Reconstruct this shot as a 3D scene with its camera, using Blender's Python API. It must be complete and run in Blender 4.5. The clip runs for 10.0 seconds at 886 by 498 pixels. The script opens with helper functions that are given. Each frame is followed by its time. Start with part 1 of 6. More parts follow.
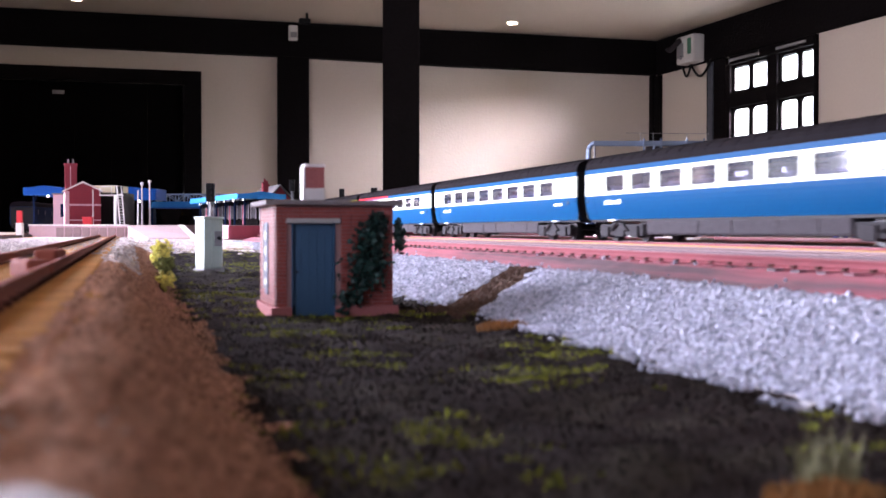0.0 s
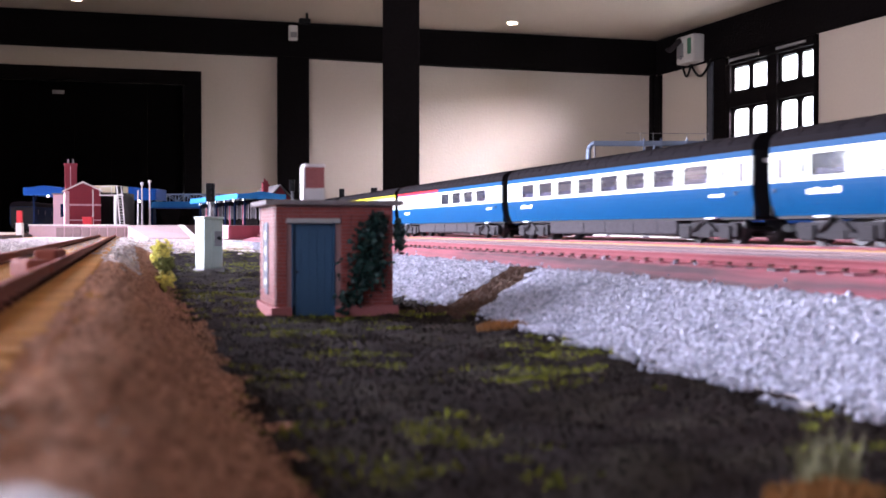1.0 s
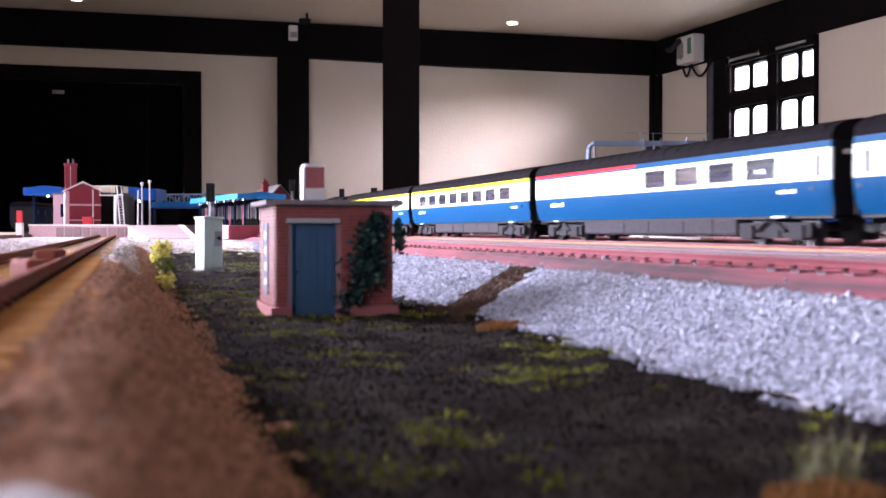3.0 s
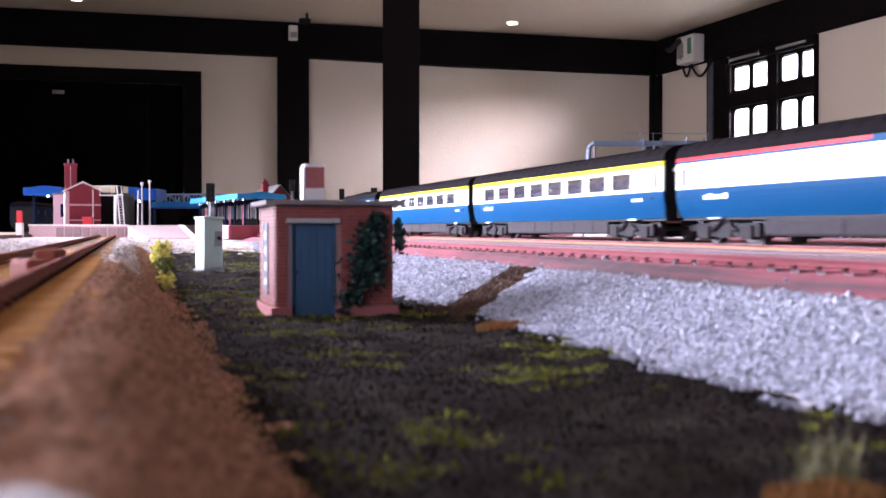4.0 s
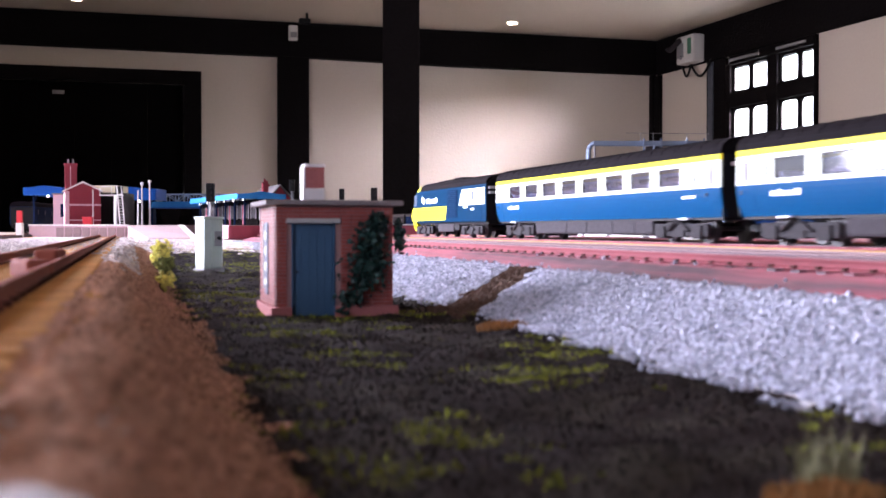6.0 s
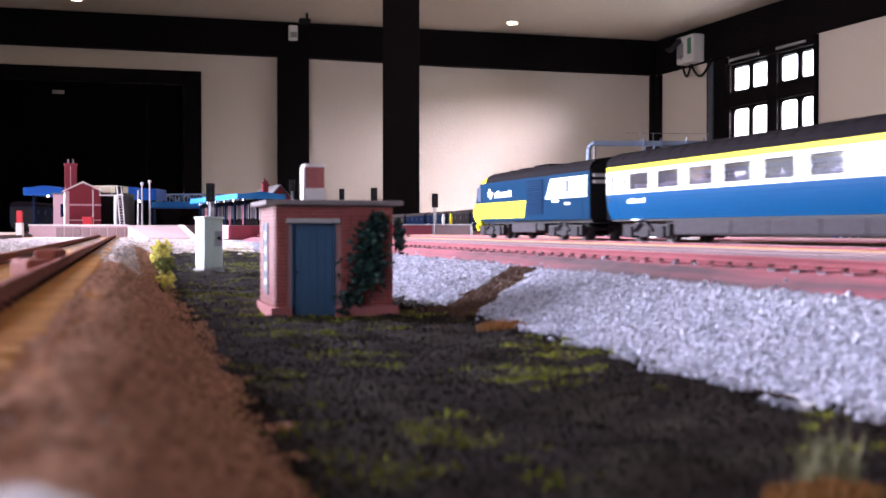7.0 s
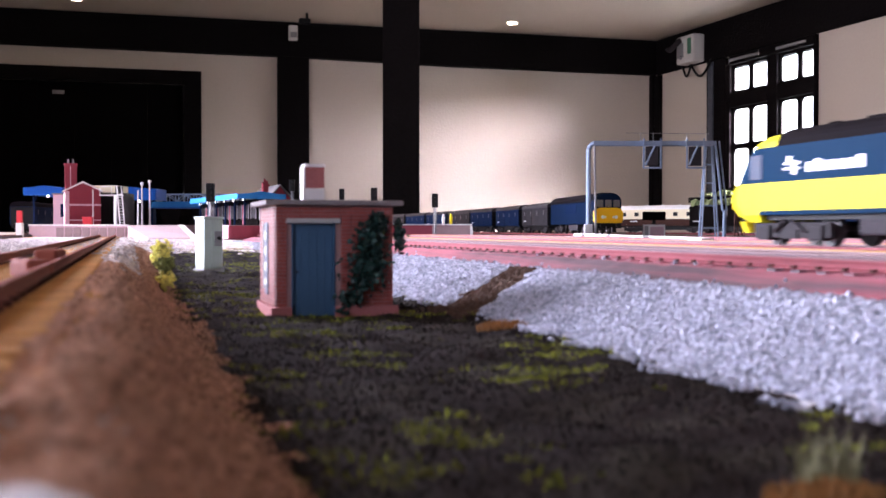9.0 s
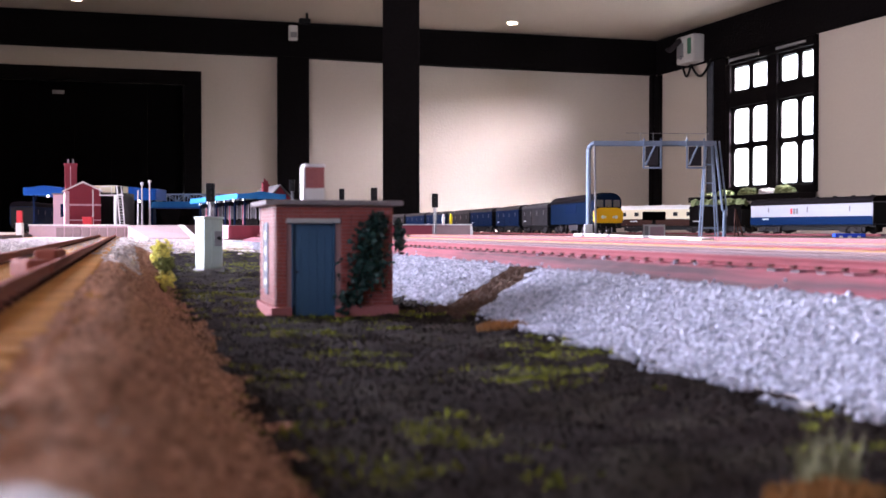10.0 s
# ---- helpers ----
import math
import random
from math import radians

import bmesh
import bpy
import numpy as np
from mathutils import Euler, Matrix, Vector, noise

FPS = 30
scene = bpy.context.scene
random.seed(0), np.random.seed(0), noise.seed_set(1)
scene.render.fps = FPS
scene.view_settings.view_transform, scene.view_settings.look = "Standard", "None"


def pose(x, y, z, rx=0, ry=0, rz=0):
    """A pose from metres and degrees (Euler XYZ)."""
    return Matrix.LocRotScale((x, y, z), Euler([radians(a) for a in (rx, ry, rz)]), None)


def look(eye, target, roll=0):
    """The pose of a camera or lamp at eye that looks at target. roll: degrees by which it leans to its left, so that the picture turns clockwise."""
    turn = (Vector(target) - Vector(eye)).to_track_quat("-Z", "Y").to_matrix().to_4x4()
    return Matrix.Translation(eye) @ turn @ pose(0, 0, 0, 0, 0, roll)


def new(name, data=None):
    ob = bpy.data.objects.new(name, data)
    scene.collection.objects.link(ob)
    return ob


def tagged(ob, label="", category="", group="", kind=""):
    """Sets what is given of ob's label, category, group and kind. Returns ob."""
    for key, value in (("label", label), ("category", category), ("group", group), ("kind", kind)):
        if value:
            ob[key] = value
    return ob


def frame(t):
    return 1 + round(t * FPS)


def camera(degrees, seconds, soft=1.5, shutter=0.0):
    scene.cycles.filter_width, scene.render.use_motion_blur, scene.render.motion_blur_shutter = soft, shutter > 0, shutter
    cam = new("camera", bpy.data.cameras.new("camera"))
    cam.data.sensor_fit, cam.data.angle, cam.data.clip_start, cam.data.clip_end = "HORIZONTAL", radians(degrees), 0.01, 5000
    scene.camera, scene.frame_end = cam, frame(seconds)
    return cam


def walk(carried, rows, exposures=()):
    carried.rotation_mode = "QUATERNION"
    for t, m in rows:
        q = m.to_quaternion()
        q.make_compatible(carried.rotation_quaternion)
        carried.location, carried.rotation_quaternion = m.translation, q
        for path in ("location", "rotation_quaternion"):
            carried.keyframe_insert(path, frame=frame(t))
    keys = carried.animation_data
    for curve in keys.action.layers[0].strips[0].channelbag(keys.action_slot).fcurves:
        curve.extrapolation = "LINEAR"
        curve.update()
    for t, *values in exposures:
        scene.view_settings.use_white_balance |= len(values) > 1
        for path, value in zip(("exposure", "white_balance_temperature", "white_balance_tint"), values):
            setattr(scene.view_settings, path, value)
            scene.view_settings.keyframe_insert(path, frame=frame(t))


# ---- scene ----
# x: across the tracks, y: along them, z: 0 at the rail heads of the 4 mm scale layout
cam = camera(44.42, 10.0, soft=1.6, shutter=0.6)
EYE = (0.0, 0.0, 0.0065)
AIM = look(EYE, (0.2787, 0.9604, 0.0065 - 0.01823))
walk(cam, [(0.0, AIM), (10.0, AIM)], exposures=[(0.0, 0.37, 6500, 24), (10.0, 0.37, 6500, 24)])
cam.data.dof.use_dof = True
cam.data.dof.focus_distance = 1.3
cam.data.dof.aperture_fstop = 50.0

# ---- light ----
world = bpy.data.worlds.new("world")
scene.world = world
world.use_nodes = True
wn = world.node_tree
sky = wn.nodes.new("ShaderNodeTexSky")
sky.sky_type, sky.sun_disc = "NISHITA", False
sky.sun_elevation, sky.sun_rotation = radians(48), radians(200)
wn.nodes["Background"].inputs["Strength"].default_value = 0.15
wn.links.new(sky.outputs["Color"], wn.nodes["Background"].inputs["Color"])

sun = new("sun", bpy.data.lights.new("sun", "SUN"))
sun.data.energy, sun.data.angle, sun.data.color = 3.0, radians(0.5), (1, 0.95, 0.88)
sun.matrix_basis = look((0, 0, 5), (2.2, 3.0, 0))


def area(name, eye, target, w, h, energy, colour):
    ob = new(name, bpy.data.lights.new(name, "AREA"))
    ob.data.shape, ob.data.size, ob.data.size_y = "RECTANGLE", w, h
    ob.data.energy, ob.data.color = energy, colour
    ob.matrix_basis = look(eye, target)
    return ob


# daylight in the window openings
area("daylight", (3.82, 5.72, 0.65), (0.0, 5.55, 1.25), 1.4, 0.9, 27, (0.95, 0.98, 1.0))
# fill lamp in a second east window, added out of view
area("daylight", (3.93, 3.30, 0.7), (0.0, 3.12, 0.7), 1.1, 0.8, 10, (1.0, 0.97, 0.92))
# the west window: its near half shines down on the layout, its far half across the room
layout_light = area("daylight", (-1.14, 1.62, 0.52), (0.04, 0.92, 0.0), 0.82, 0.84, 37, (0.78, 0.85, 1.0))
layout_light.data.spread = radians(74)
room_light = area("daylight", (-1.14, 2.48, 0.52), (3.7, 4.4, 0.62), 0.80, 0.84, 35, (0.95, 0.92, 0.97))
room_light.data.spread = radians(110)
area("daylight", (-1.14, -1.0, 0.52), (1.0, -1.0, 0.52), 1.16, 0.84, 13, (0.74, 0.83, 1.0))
# the bright part of the sky in the south-east that shines through the east window
bright_sky = area("bright_sky", (5.05, 4.55, 1.46), (2.20, 7.1, 0.10), 1.1, 0.75, 124, (0.97, 0.94, 1.0))
bright_sky.data.spread = radians(50)


# ---- materials ----
def mat(name, base, rough=0.6, scale=200.0, vary=0.15, bump=0.0, metal=0.0, coarse=0.1, second=None, mix=0.5, each=0.0, coat=0.0, island=0.0, spec=0.5, streak=1.0):
    """A node material: base colour with grain at two scales, an optional second colour in patches, and relief."""
    m = bpy.data.materials.new(name)
    m.use_nodes = True
    nt = m.node_tree
    b = nt.nodes["Principled BSDF"]
    b.inputs["Roughness"].default_value, b.inputs["Metallic"].default_value = rough, metal
    b.inputs["Specular IOR Level"].default_value = spec
    b.inputs["Coat Weight"].default_value = coat
    co = nt.nodes.new("ShaderNodeTexCoord")
    place = nt.nodes.new("ShaderNodeMapping")
    place.inputs["Scale"].default_value = (1.0, streak, 1.0)
    nt.links.new(co.outputs["Object"], place.inputs["Vector"])
    fine, wide = nt.nodes.new("ShaderNodeTexNoise"), nt.nodes.new("ShaderNodeTexNoise")
    for n, s in ((fine, scale), (wide, scale * coarse)):
        n.inputs["Scale"].default_value, n.inputs["Detail"].default_value = s, 4
        nt.links.new(place.outputs["Vector"], n.inputs["Vector"])
    colour = None
    first = nt.nodes.new("ShaderNodeRGB")
    first.outputs[0].default_value = (*base, 1)
    colour = first.outputs[0]
    if second:
        mx = nt.nodes.new("ShaderNodeMix")
        mx.data_type = "RGBA"
        ramp = nt.nodes.new("ShaderNodeMapRange")
        ramp.inputs["From Min"].default_value, ramp.inputs["From Max"].default_value = mix - 0.07, mix + 0.07
        nt.links.new(wide.outputs["Fac"], ramp.inputs["Value"])
        nt.links.new(ramp.outputs["Result"], mx.inputs["Factor"])
        nt.links.new(colour, mx.inputs[6])
        mx.inputs[7].default_value = (*second, 1)
        colour = mx.outputs[2]
    value = nt.nodes.new("ShaderNodeMath")
    value.operation = "MULTIPLY_ADD"
    value.inputs[1].default_value, value.inputs[2].default_value = 2 * vary, 1 - vary
    nt.links.new(fine.outputs["Fac"], value.inputs[0])
    last = value.outputs[0]
    for amount, node, socket in ((each, "ShaderNodeObjectInfo", "Random"), (island, "ShaderNodeNewGeometry", "Random Per Island")):
        if amount:
            src, add = nt.nodes.new(node), nt.nodes.new("ShaderNodeMath")
            add.operation = "MULTIPLY_ADD"
            add.inputs[1].default_value = 2 * amount
            nt.links.new(src.outputs[socket], add.inputs[0])
            shift = nt.nodes.new("ShaderNodeMath")
            shift.operation = "SUBTRACT"
            shift.inputs[1].default_value = amount
            nt.links.new(last, shift.inputs[0])
            nt.links.new(shift.outputs[0], add.inputs[2])
            last = add.outputs[0]
    hsv = nt.nodes.new("ShaderNodeHueSaturation")
    nt.links.new(colour, hsv.inputs["Color"])
    nt.links.new(last, hsv.inputs["Value"])
    nt.links.new(hsv.outputs["Color"], b.inputs["Base Color"])
    if bump:
        bp = nt.nodes.new("ShaderNodeBump")
        bp.inputs["Strength"].default_value = min(1.0, bump)
        bp.inputs["Distance"].default_value = 0.4 / scale
        nt.links.new(fine.outputs["Fac"], bp.inputs["Height"])
        nt.links.new(bp.outputs["Normal"], b.inputs["Normal"])
    return m


def glow(name, colour, strength):
    m = bpy.data.materials.new(name)
    m.use_nodes = True
    b = m.node_tree.nodes["Principled BSDF"]
    b.inputs["Base Color"].default_value = (*colour, 1)
    b.inputs["Emission Color"].default_value = (*colour, 1)
    b.inputs["Emission Strength"].default_value = strength
    return m


def glass(name, tint, clear, sheen=0.0):
    """Thin pane: part see-through, part glossy."""
    m = bpy.data.materials.new(name)
    m.use_nodes = True
    nt = m.node_tree
    b = nt.nodes["Principled BSDF"]
    b.inputs["Base Color"].default_value = (*[c * 0.3 for c in tint], 1)
    b.inputs["Roughness"].default_value = 0.06
    tr, mx = nt.nodes.new("ShaderNodeBsdfTransparent"), nt.nodes.new("ShaderNodeMixShader")
    tr.inputs["Color"].default_value = (*tint, 1)
    mx.inputs["Fac"].default_value = clear
    nt.links.new(b.outputs[0], mx.inputs[1])
    nt.links.new(tr.outputs[0], mx.inputs[2])
    last = mx
    if sheen:
        gl, last = nt.nodes.new("ShaderNodeBsdfGlossy"), nt.nodes.new("ShaderNodeMixShader")
        facing, power, amount = nt.nodes.new("ShaderNodeLayerWeight"), nt.nodes.new("ShaderNodeMath"), nt.nodes.new("ShaderNodeMath")
        gl.inputs["Roughness"].default_value = 0.06
        facing.inputs["Blend"].default_value = 0.5
        power.operation, power.inputs[1].default_value = "POWER", 2.5
        amount.operation, amount.inputs[1].default_value, amount.inputs[2].default_value = "MULTIPLY_ADD", sheen, 0.04
        nt.links.new(facing.outputs["Facing"], power.inputs[0])
        nt.links.new(power.outputs[0], amount.inputs[0])
        nt.links.new(amount.outputs[0], last.inputs["Fac"])
        nt.links.new(mx.outputs[0], last.inputs[1])
        nt.links.new(gl.outputs[0], last.inputs[2])
    nt.links.new(last.outputs[0], nt.nodes["Material Output"].inputs["Surface"])
    return m


M_PLASTER = mat("plaster", (0.58, 0.515, 0.45), 0.9, 60, 0.04, 0.25, coarse=0.03)
M_CEIL = mat("ceiling_paint", (0.62, 0.53, 0.44), 0.9, 50, 0.04, 0.2, coarse=0.03)
M_TIMBER = mat("black_timber", (0.0045, 0.0035, 0.004), 0.85, 60, 0.4, 0.5, coarse=0.1, spec=0.08)
M_DOORBLACK = mat("black_door_paint", (0.0018, 0.0015, 0.0018), 0.95, 40, 0.3, 0.2, spec=0.04)
M_FLOOR = mat("concrete_floor", (0.22, 0.21, 0.2), 0.8, 30, 0.2, 0.2)
M_WHITEPL = mat("white_plastic", (0.62, 0.62, 0.60), 0.4, 100, 0.05)
M_GREYPL = mat("grey_plastic", (0.25, 0.25, 0.26), 0.5, 100, 0.05)
M_GREENPL = mat("green_label", (0.05, 0.2, 0.12), 0.5, 100, 0.05)
M_SPOT = glow("lamp_glow", (1.0, 0.86, 0.62), 18.0)
M_SKYCARD = glow("hazy_sky", (0.95, 1.0, 0.97), 5.0)
M_HEDGE = mat("hedge_leaf", (0.14, 0.22, 0.06), 0.8, 12, 0.4, 0.6)
M_JAMB = mat("blue_grey_jamb", (0.05, 0.06, 0.08), 0.6, 40, 0.5, 0.4)
M_CABGLASS = mat("dark_blue_grey_glass", (0.06, 0.075, 0.11), 0.3, 200, 0.1, spec=0.1)
M_PANE = glass("window_glass", (0.95, 0.98, 1.0), 0.9)
M_BRICK = mat("brick_red", (0.27, 0.060, 0.050), 0.5, 900, 0.25, 0.4, each=0.16, island=0.16, spec=0.5)
M_MORTAR = mat("mortar", (0.30, 0.17, 0.165), 0.55, 1200, 0.15, 0.3, spec=0.5)
M_PLINTH = mat("plinth_stone", (0.36, 0.115, 0.11), 0.85, 900, 0.2, 0.3)
M_HUTROOF = mat("hut_roof_felt", (0.20, 0.17, 0.17), 0.85, 700, 0.2, 0.3)
M_HUTDOOR = mat("blue_door_paint", (0.028, 0.085, 0.16), 0.55, 900, 0.12, 0.1)
M_CONCRETE = mat("pale_concrete", (0.42, 0.40, 0.39), 0.85, 700, 0.12, 0.2)
M_CHIMWHITE = mat("white_render_and_lit_side", (0.68, 0.64, 0.64), 0.8, 700, 0.08, 0.2)
M_IVY = mat("ivy_leaf", (0.012, 0.038, 0.032), 0.4, 700, 0.3, 0.2, island=0.7, spec=0.4)
M_SOIL = mat("dark_soil", (0.018, 0.0115, 0.0105), 0.95, 900, 0.5, 0.8, coarse=0.08, second=(0.032, 0.026, 0.019), mix=0.56, spec=0.1)
M_BROWN = mat("brown_scatter", (0.49, 0.29, 0.20), 0.95, 700, 0.3, 0.8, coarse=0.12, second=(0.36, 0.20, 0.14), mix=0.55, spec=0.12)
M_PATHSHADE = mat("path_and_shade_brown", (0.075, 0.036, 0.02), 0.95, 900, 0.35, 0.8)
M_BALLAST = mat("grey_ballast", (0.58, 0.55, 0.56), 0.9, 900, 0.3, 0.8)
M_PINKBED = mat("red_brown_ballast", (0.38, 0.115, 0.145), 0.5, 700, 0.35, 0.5, coarse=0.2, second=(0.12, 0.08, 0.095), mix=0.55, spec=0.25, streak=0.04)
M_STONE = mat("white_stone", (0.415, 0.425, 0.50), 0.9, 1500, 0.15, 0.0, island=0.42, spec=0.12)
M_CLOD = mat("brown_crumb", (0.49, 0.29, 0.20), 0.95, 1500, 0.12, 0.0, island=0.35, spec=0.12)
M_GRASS = mat("moss_green", (0.22, 0.23, 0.026), 0.9, 900, 0.2, 0.0, island=0.55, spec=0.1)
M_DARKTUFT = mat("dark_turf", (0.022, 0.0150, 0.0135), 0.95, 900, 0.2, 0.0, island=0.6, spec=0.1)
M_YELLOWBUSH = mat("yellow_foam_leaf", (0.78, 0.72, 0.18), 0.9, 700, 0.2, 0.0, island=0.4)
M_OLIVEBUSH = mat("olive_foam_leaf", (0.20, 0.22, 0.06), 0.9, 700, 0.2, 0.0, island=0.4)
M_ORANGE = mat("orange_grass", (0.24, 0.10, 0.02), 0.9, 900, 0.2, 0.0, island=0.3)
M_STRAW = mat("straw_grass", (0.20, 0.19, 0.10), 0.9, 900, 0.2, 0.0, island=0.3)
M_SLEEPER = mat("ochre_sleeper", (0.62, 0.33, 0.12), 0.85, 700, 0.3, 0.4, each=0.15, island=0.15, spec=0.12)
M_SLEEPRED = mat("red_sleeper", (0.33, 0.09, 0.115), 0.5, 700, 0.3, 0.4, coarse=0.2, second=(0.08, 0.06, 0.072), mix=0.48, island=0.12, spec=0.25, streak=0.04)
M_RAIL = mat("rusty_rail", (0.23, 0.062, 0.072), 0.7, 700, 0.4, 0.2, metal=0.0, spec=0.1, streak=0.1)
M_RAILDARK = mat("dark_rail", (0.10, 0.05, 0.05), 0.45, 700, 0.3, 0.2, metal=0.4)
M_OCHREBED = mat("ochre_ballast", (0.62, 0.33, 0.12), 0.9, 500, 0.35, 0.7, coarse=0.1, second=(0.48, 0.22, 0.09), mix=0.55, spec=0.12)
M_BLOCK = mat("red_brown_wood", (0.26, 0.080, 0.060), 0.8, 500, 0.35, 0.4, spec=0.1)
M_RAILBROWN = mat("brown_rail", (0.19, 0.070, 0.048), 0.75, 700, 0.35, 0.2, spec=0.08)
M_RAILOCHRE = mat("ochre_rail", (0.36, 0.19, 0.035), 0.6, 700, 0.35, 0.2, spec=0.1, streak=0.1)
M_VANGREY = mat("weathered_van_grey", (0.028, 0.025, 0.028), 0.8, 300, 0.3, 0.2, spec=0.03)
M_RAILTOP = mat("worn_rail_head", (0.19, 0.10, 0.10), 0.5, 300, 0.25, 0.0, metal=0.3)
M_CABINET = mat("pale_green_paint", (0.46, 0.56, 0.50), 0.5, 800, 0.08, 0.1)
M_BLUE = mat("rail_blue", (0.0008, 0.052, 0.140), 0.4, 300, 0.06, spec=0.05)
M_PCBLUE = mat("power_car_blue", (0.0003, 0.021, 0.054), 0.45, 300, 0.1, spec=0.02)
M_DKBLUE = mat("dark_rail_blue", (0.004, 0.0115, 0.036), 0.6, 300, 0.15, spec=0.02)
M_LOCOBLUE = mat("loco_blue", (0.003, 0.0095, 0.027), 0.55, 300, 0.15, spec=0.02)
M_LIVGREY = mat("pearl_grey", (0.64, 0.69, 0.58), 0.35, 300, 0.03, spec=0.15)
M_YELLOW = mat("warning_yellow", (0.72, 0.62, 0.025), 0.4, 300, 0.05, spec=0.08)
M_ORANGEYEL = mat("golden_yellow", (0.85, 0.46, 0.01), 0.4, 300, 0.06, spec=0.2)
M_REDSTRIPE = mat("catering_red", (0.55, 0.012, 0.02), 0.35, 300, 0.04, spec=0.12)
M_TRROOF = mat("dark_grey_roof", (0.0075, 0.0058, 0.0068), 0.8, 300, 0.2, 0.1, spec=0.03)
M_UNDER = mat("underframe_grey", (0.043, 0.038, 0.042), 0.7, 500, 0.4, 0.3, spec=0.05)
M_BOGIE = mat("bogie_grey", (0.026, 0.023, 0.025), 0.65, 500, 0.4, 0.3, spec=0.08)
M_BLACK = mat("black_plastic", (0.008, 0.008, 0.009), 0.5, 300, 0.1, spec=0.15)
M_WHEEL = mat("steel_wheel", (0.05, 0.048, 0.048), 0.4, 300, 0.1, metal=0.5)
M_TRGLASS = glass("tinted_glass", (0.85, 0.84, 0.95), 0.88, sheen=0.6)
M_SEAT = mat("seat_moulding", (0.60, 0.58, 0.70), 0.6, 300, 0.1)
M_LETTER = mat("white_lettering", (0.80, 0.82, 0.82), 0.5, 300, 0.02)
M_GANTRY = mat("blue_grey_steel", (0.145, 0.195, 0.27), 0.55, 600, 0.12, 0.1)
M_STATBRICK = mat("pink_brick_card", (0.235, 0.040, 0.055), 0.85, 700, 0.18, 0.2, spec=0.1)
M_PALEPINK = mat("pale_pink_and_lit_wall", (0.55, 0.36, 0.40), 0.85, 500, 0.1, 0.1)
M_WHITE = mat("white_paint", (0.72, 0.71, 0.70), 0.6, 500, 0.05)
M_CANOPY = mat("bright_blue_canopy", (0.006, 0.075, 0.32), 0.45, 500, 0.06, spec=0.12)
M_CANOPYLT = mat("light_blue_canopy", (0.02, 0.20, 0.50), 0.45, 500, 0.06, spec=0.12)
M_PLATTOP = mat("pink_paving", (0.31, 0.21, 0.215), 0.85, 300, 0.12, 0.1)
M_PLATRED = mat("red_platform_wall", (0.32, 0.06, 0.09), 0.8, 500, 0.15, 0.1)
M_REDPAINT = mat("signal_red", (0.55, 0.01, 0.02), 0.5, 500, 0.05)
M_SLATE = mat("grey_slate", (0.16, 0.145, 0.15), 0.85, 600, 0.2, 0.2, spec=0.1)
M_CREAM = mat("cream_paint", (0.70, 0.62, 0.42), 0.45, 300, 0.04)
M_UMBER = mat("umber_brown", (0.045, 0.017, 0.012), 0.6, 300, 0.15, spec=0.08)
M_LAMPGLOW = glow("station_lamp_glow", (1.0, 0.95, 0.88), 6.0)
M_OLIVE = mat("olive_scatter", (0.16, 0.19, 0.08), 0.9, 300, 0.3, 0.5)
M_MAILBLUE = mat("mail_coach_blue", (0.002, 0.016, 0.062), 0.5, 300, 0.1, spec=0.03)
M_VANROOF = mat("weathered_van_roof", (0.045, 0.040, 0.042), 0.85, 300, 0.3, 0.2, spec=0.08)
M_PALEBALLAST = mat("cream_white_ballast", (0.56, 0.49, 0.47), 0.9, 900, 0.3, 0.6, coarse=0.1, second=(0.44, 0.33, 0.27), mix=0.55, spec=0.12)
M_PALESTONE = mat("cream_white_stone", (0.56, 0.51, 0.51), 0.9, 1500, 0.15, 0.0, island=0.32, spec=0.12)
M_MAILGREY = mat("mail_coach_grey", (0.32, 0.32, 0.35), 0.45, 300, 0.06, spec=0.12)
M_FLATBLACK = mat("flat_black", (0.005, 0.004, 0.004), 0.9, 300, 0.3, 0.2, spec=0.0)
M_BOARD = mat("blue_grey_board", (0.20, 0.21, 0.27), 0.7, 700, 0.15, 0.1)
M_RAILGREY = mat("dark_grey_rail", (0.105, 0.070, 0.082), 0.6, 700, 0.35, 0.2, spec=0.15, streak=0.05)
M_BLUEPL = mat("blue_plastic", (0.01, 0.06, 0.55), 0.4, 300, 0.05)


# ---- mesh helpers ----
def box(bm, x0, x1, y0, y1, z0, z1, bevel=0.0):
    v = [bm.verts.new((x, y, z)) for x in (x0, x1) for y in (y0, y1) for z in (z0, z1)]
    f = [bm.faces.new([v[i] for i in q]) for q in ((0, 1, 3, 2), (4, 6, 7, 5), (0, 4, 5, 1), (2, 3, 7, 6), (0, 2, 6, 4), (1, 5, 7, 3))]
    if bevel:
        bmesh.ops.bevel(bm, geom=list({e for q in f for e in q.edges}), offset=bevel, segments=2, affect="EDGES", profile=0.5)


def boxes(*rows, bevel=0.0):
    bm = bmesh.new()
    for r in rows:
        box(bm, *r, bevel=bevel)
    return bm


def rod(bm, a, b, r, r2=None, n=10):
    """A capped round bar from a to b."""
    a, b = Vector(a), Vector(b)
    q = (b - a).to_track_quat("Z", "Y")
    rings = []
    for p, rad in ((a, r), (b, r if r2 is None else r2)):
        rings.append([bm.verts.new(p + q @ Vector((rad * math.cos(2 * math.pi * i / n), rad * math.sin(2 * math.pi * i / n), 0))) for i in range(n)])
    for i in range(n):
        bm.faces.new((rings[0][i], rings[0][(i + 1) % n], rings[1][(i + 1) % n], rings[1][i]))
    bm.faces.new(rings[0][::-1])
    bm.faces.new(rings[1])


def rods(*rows, n=10):
    bm = bmesh.new()
    for r in rows:
        rod(bm, *r, n=n)
    return bm


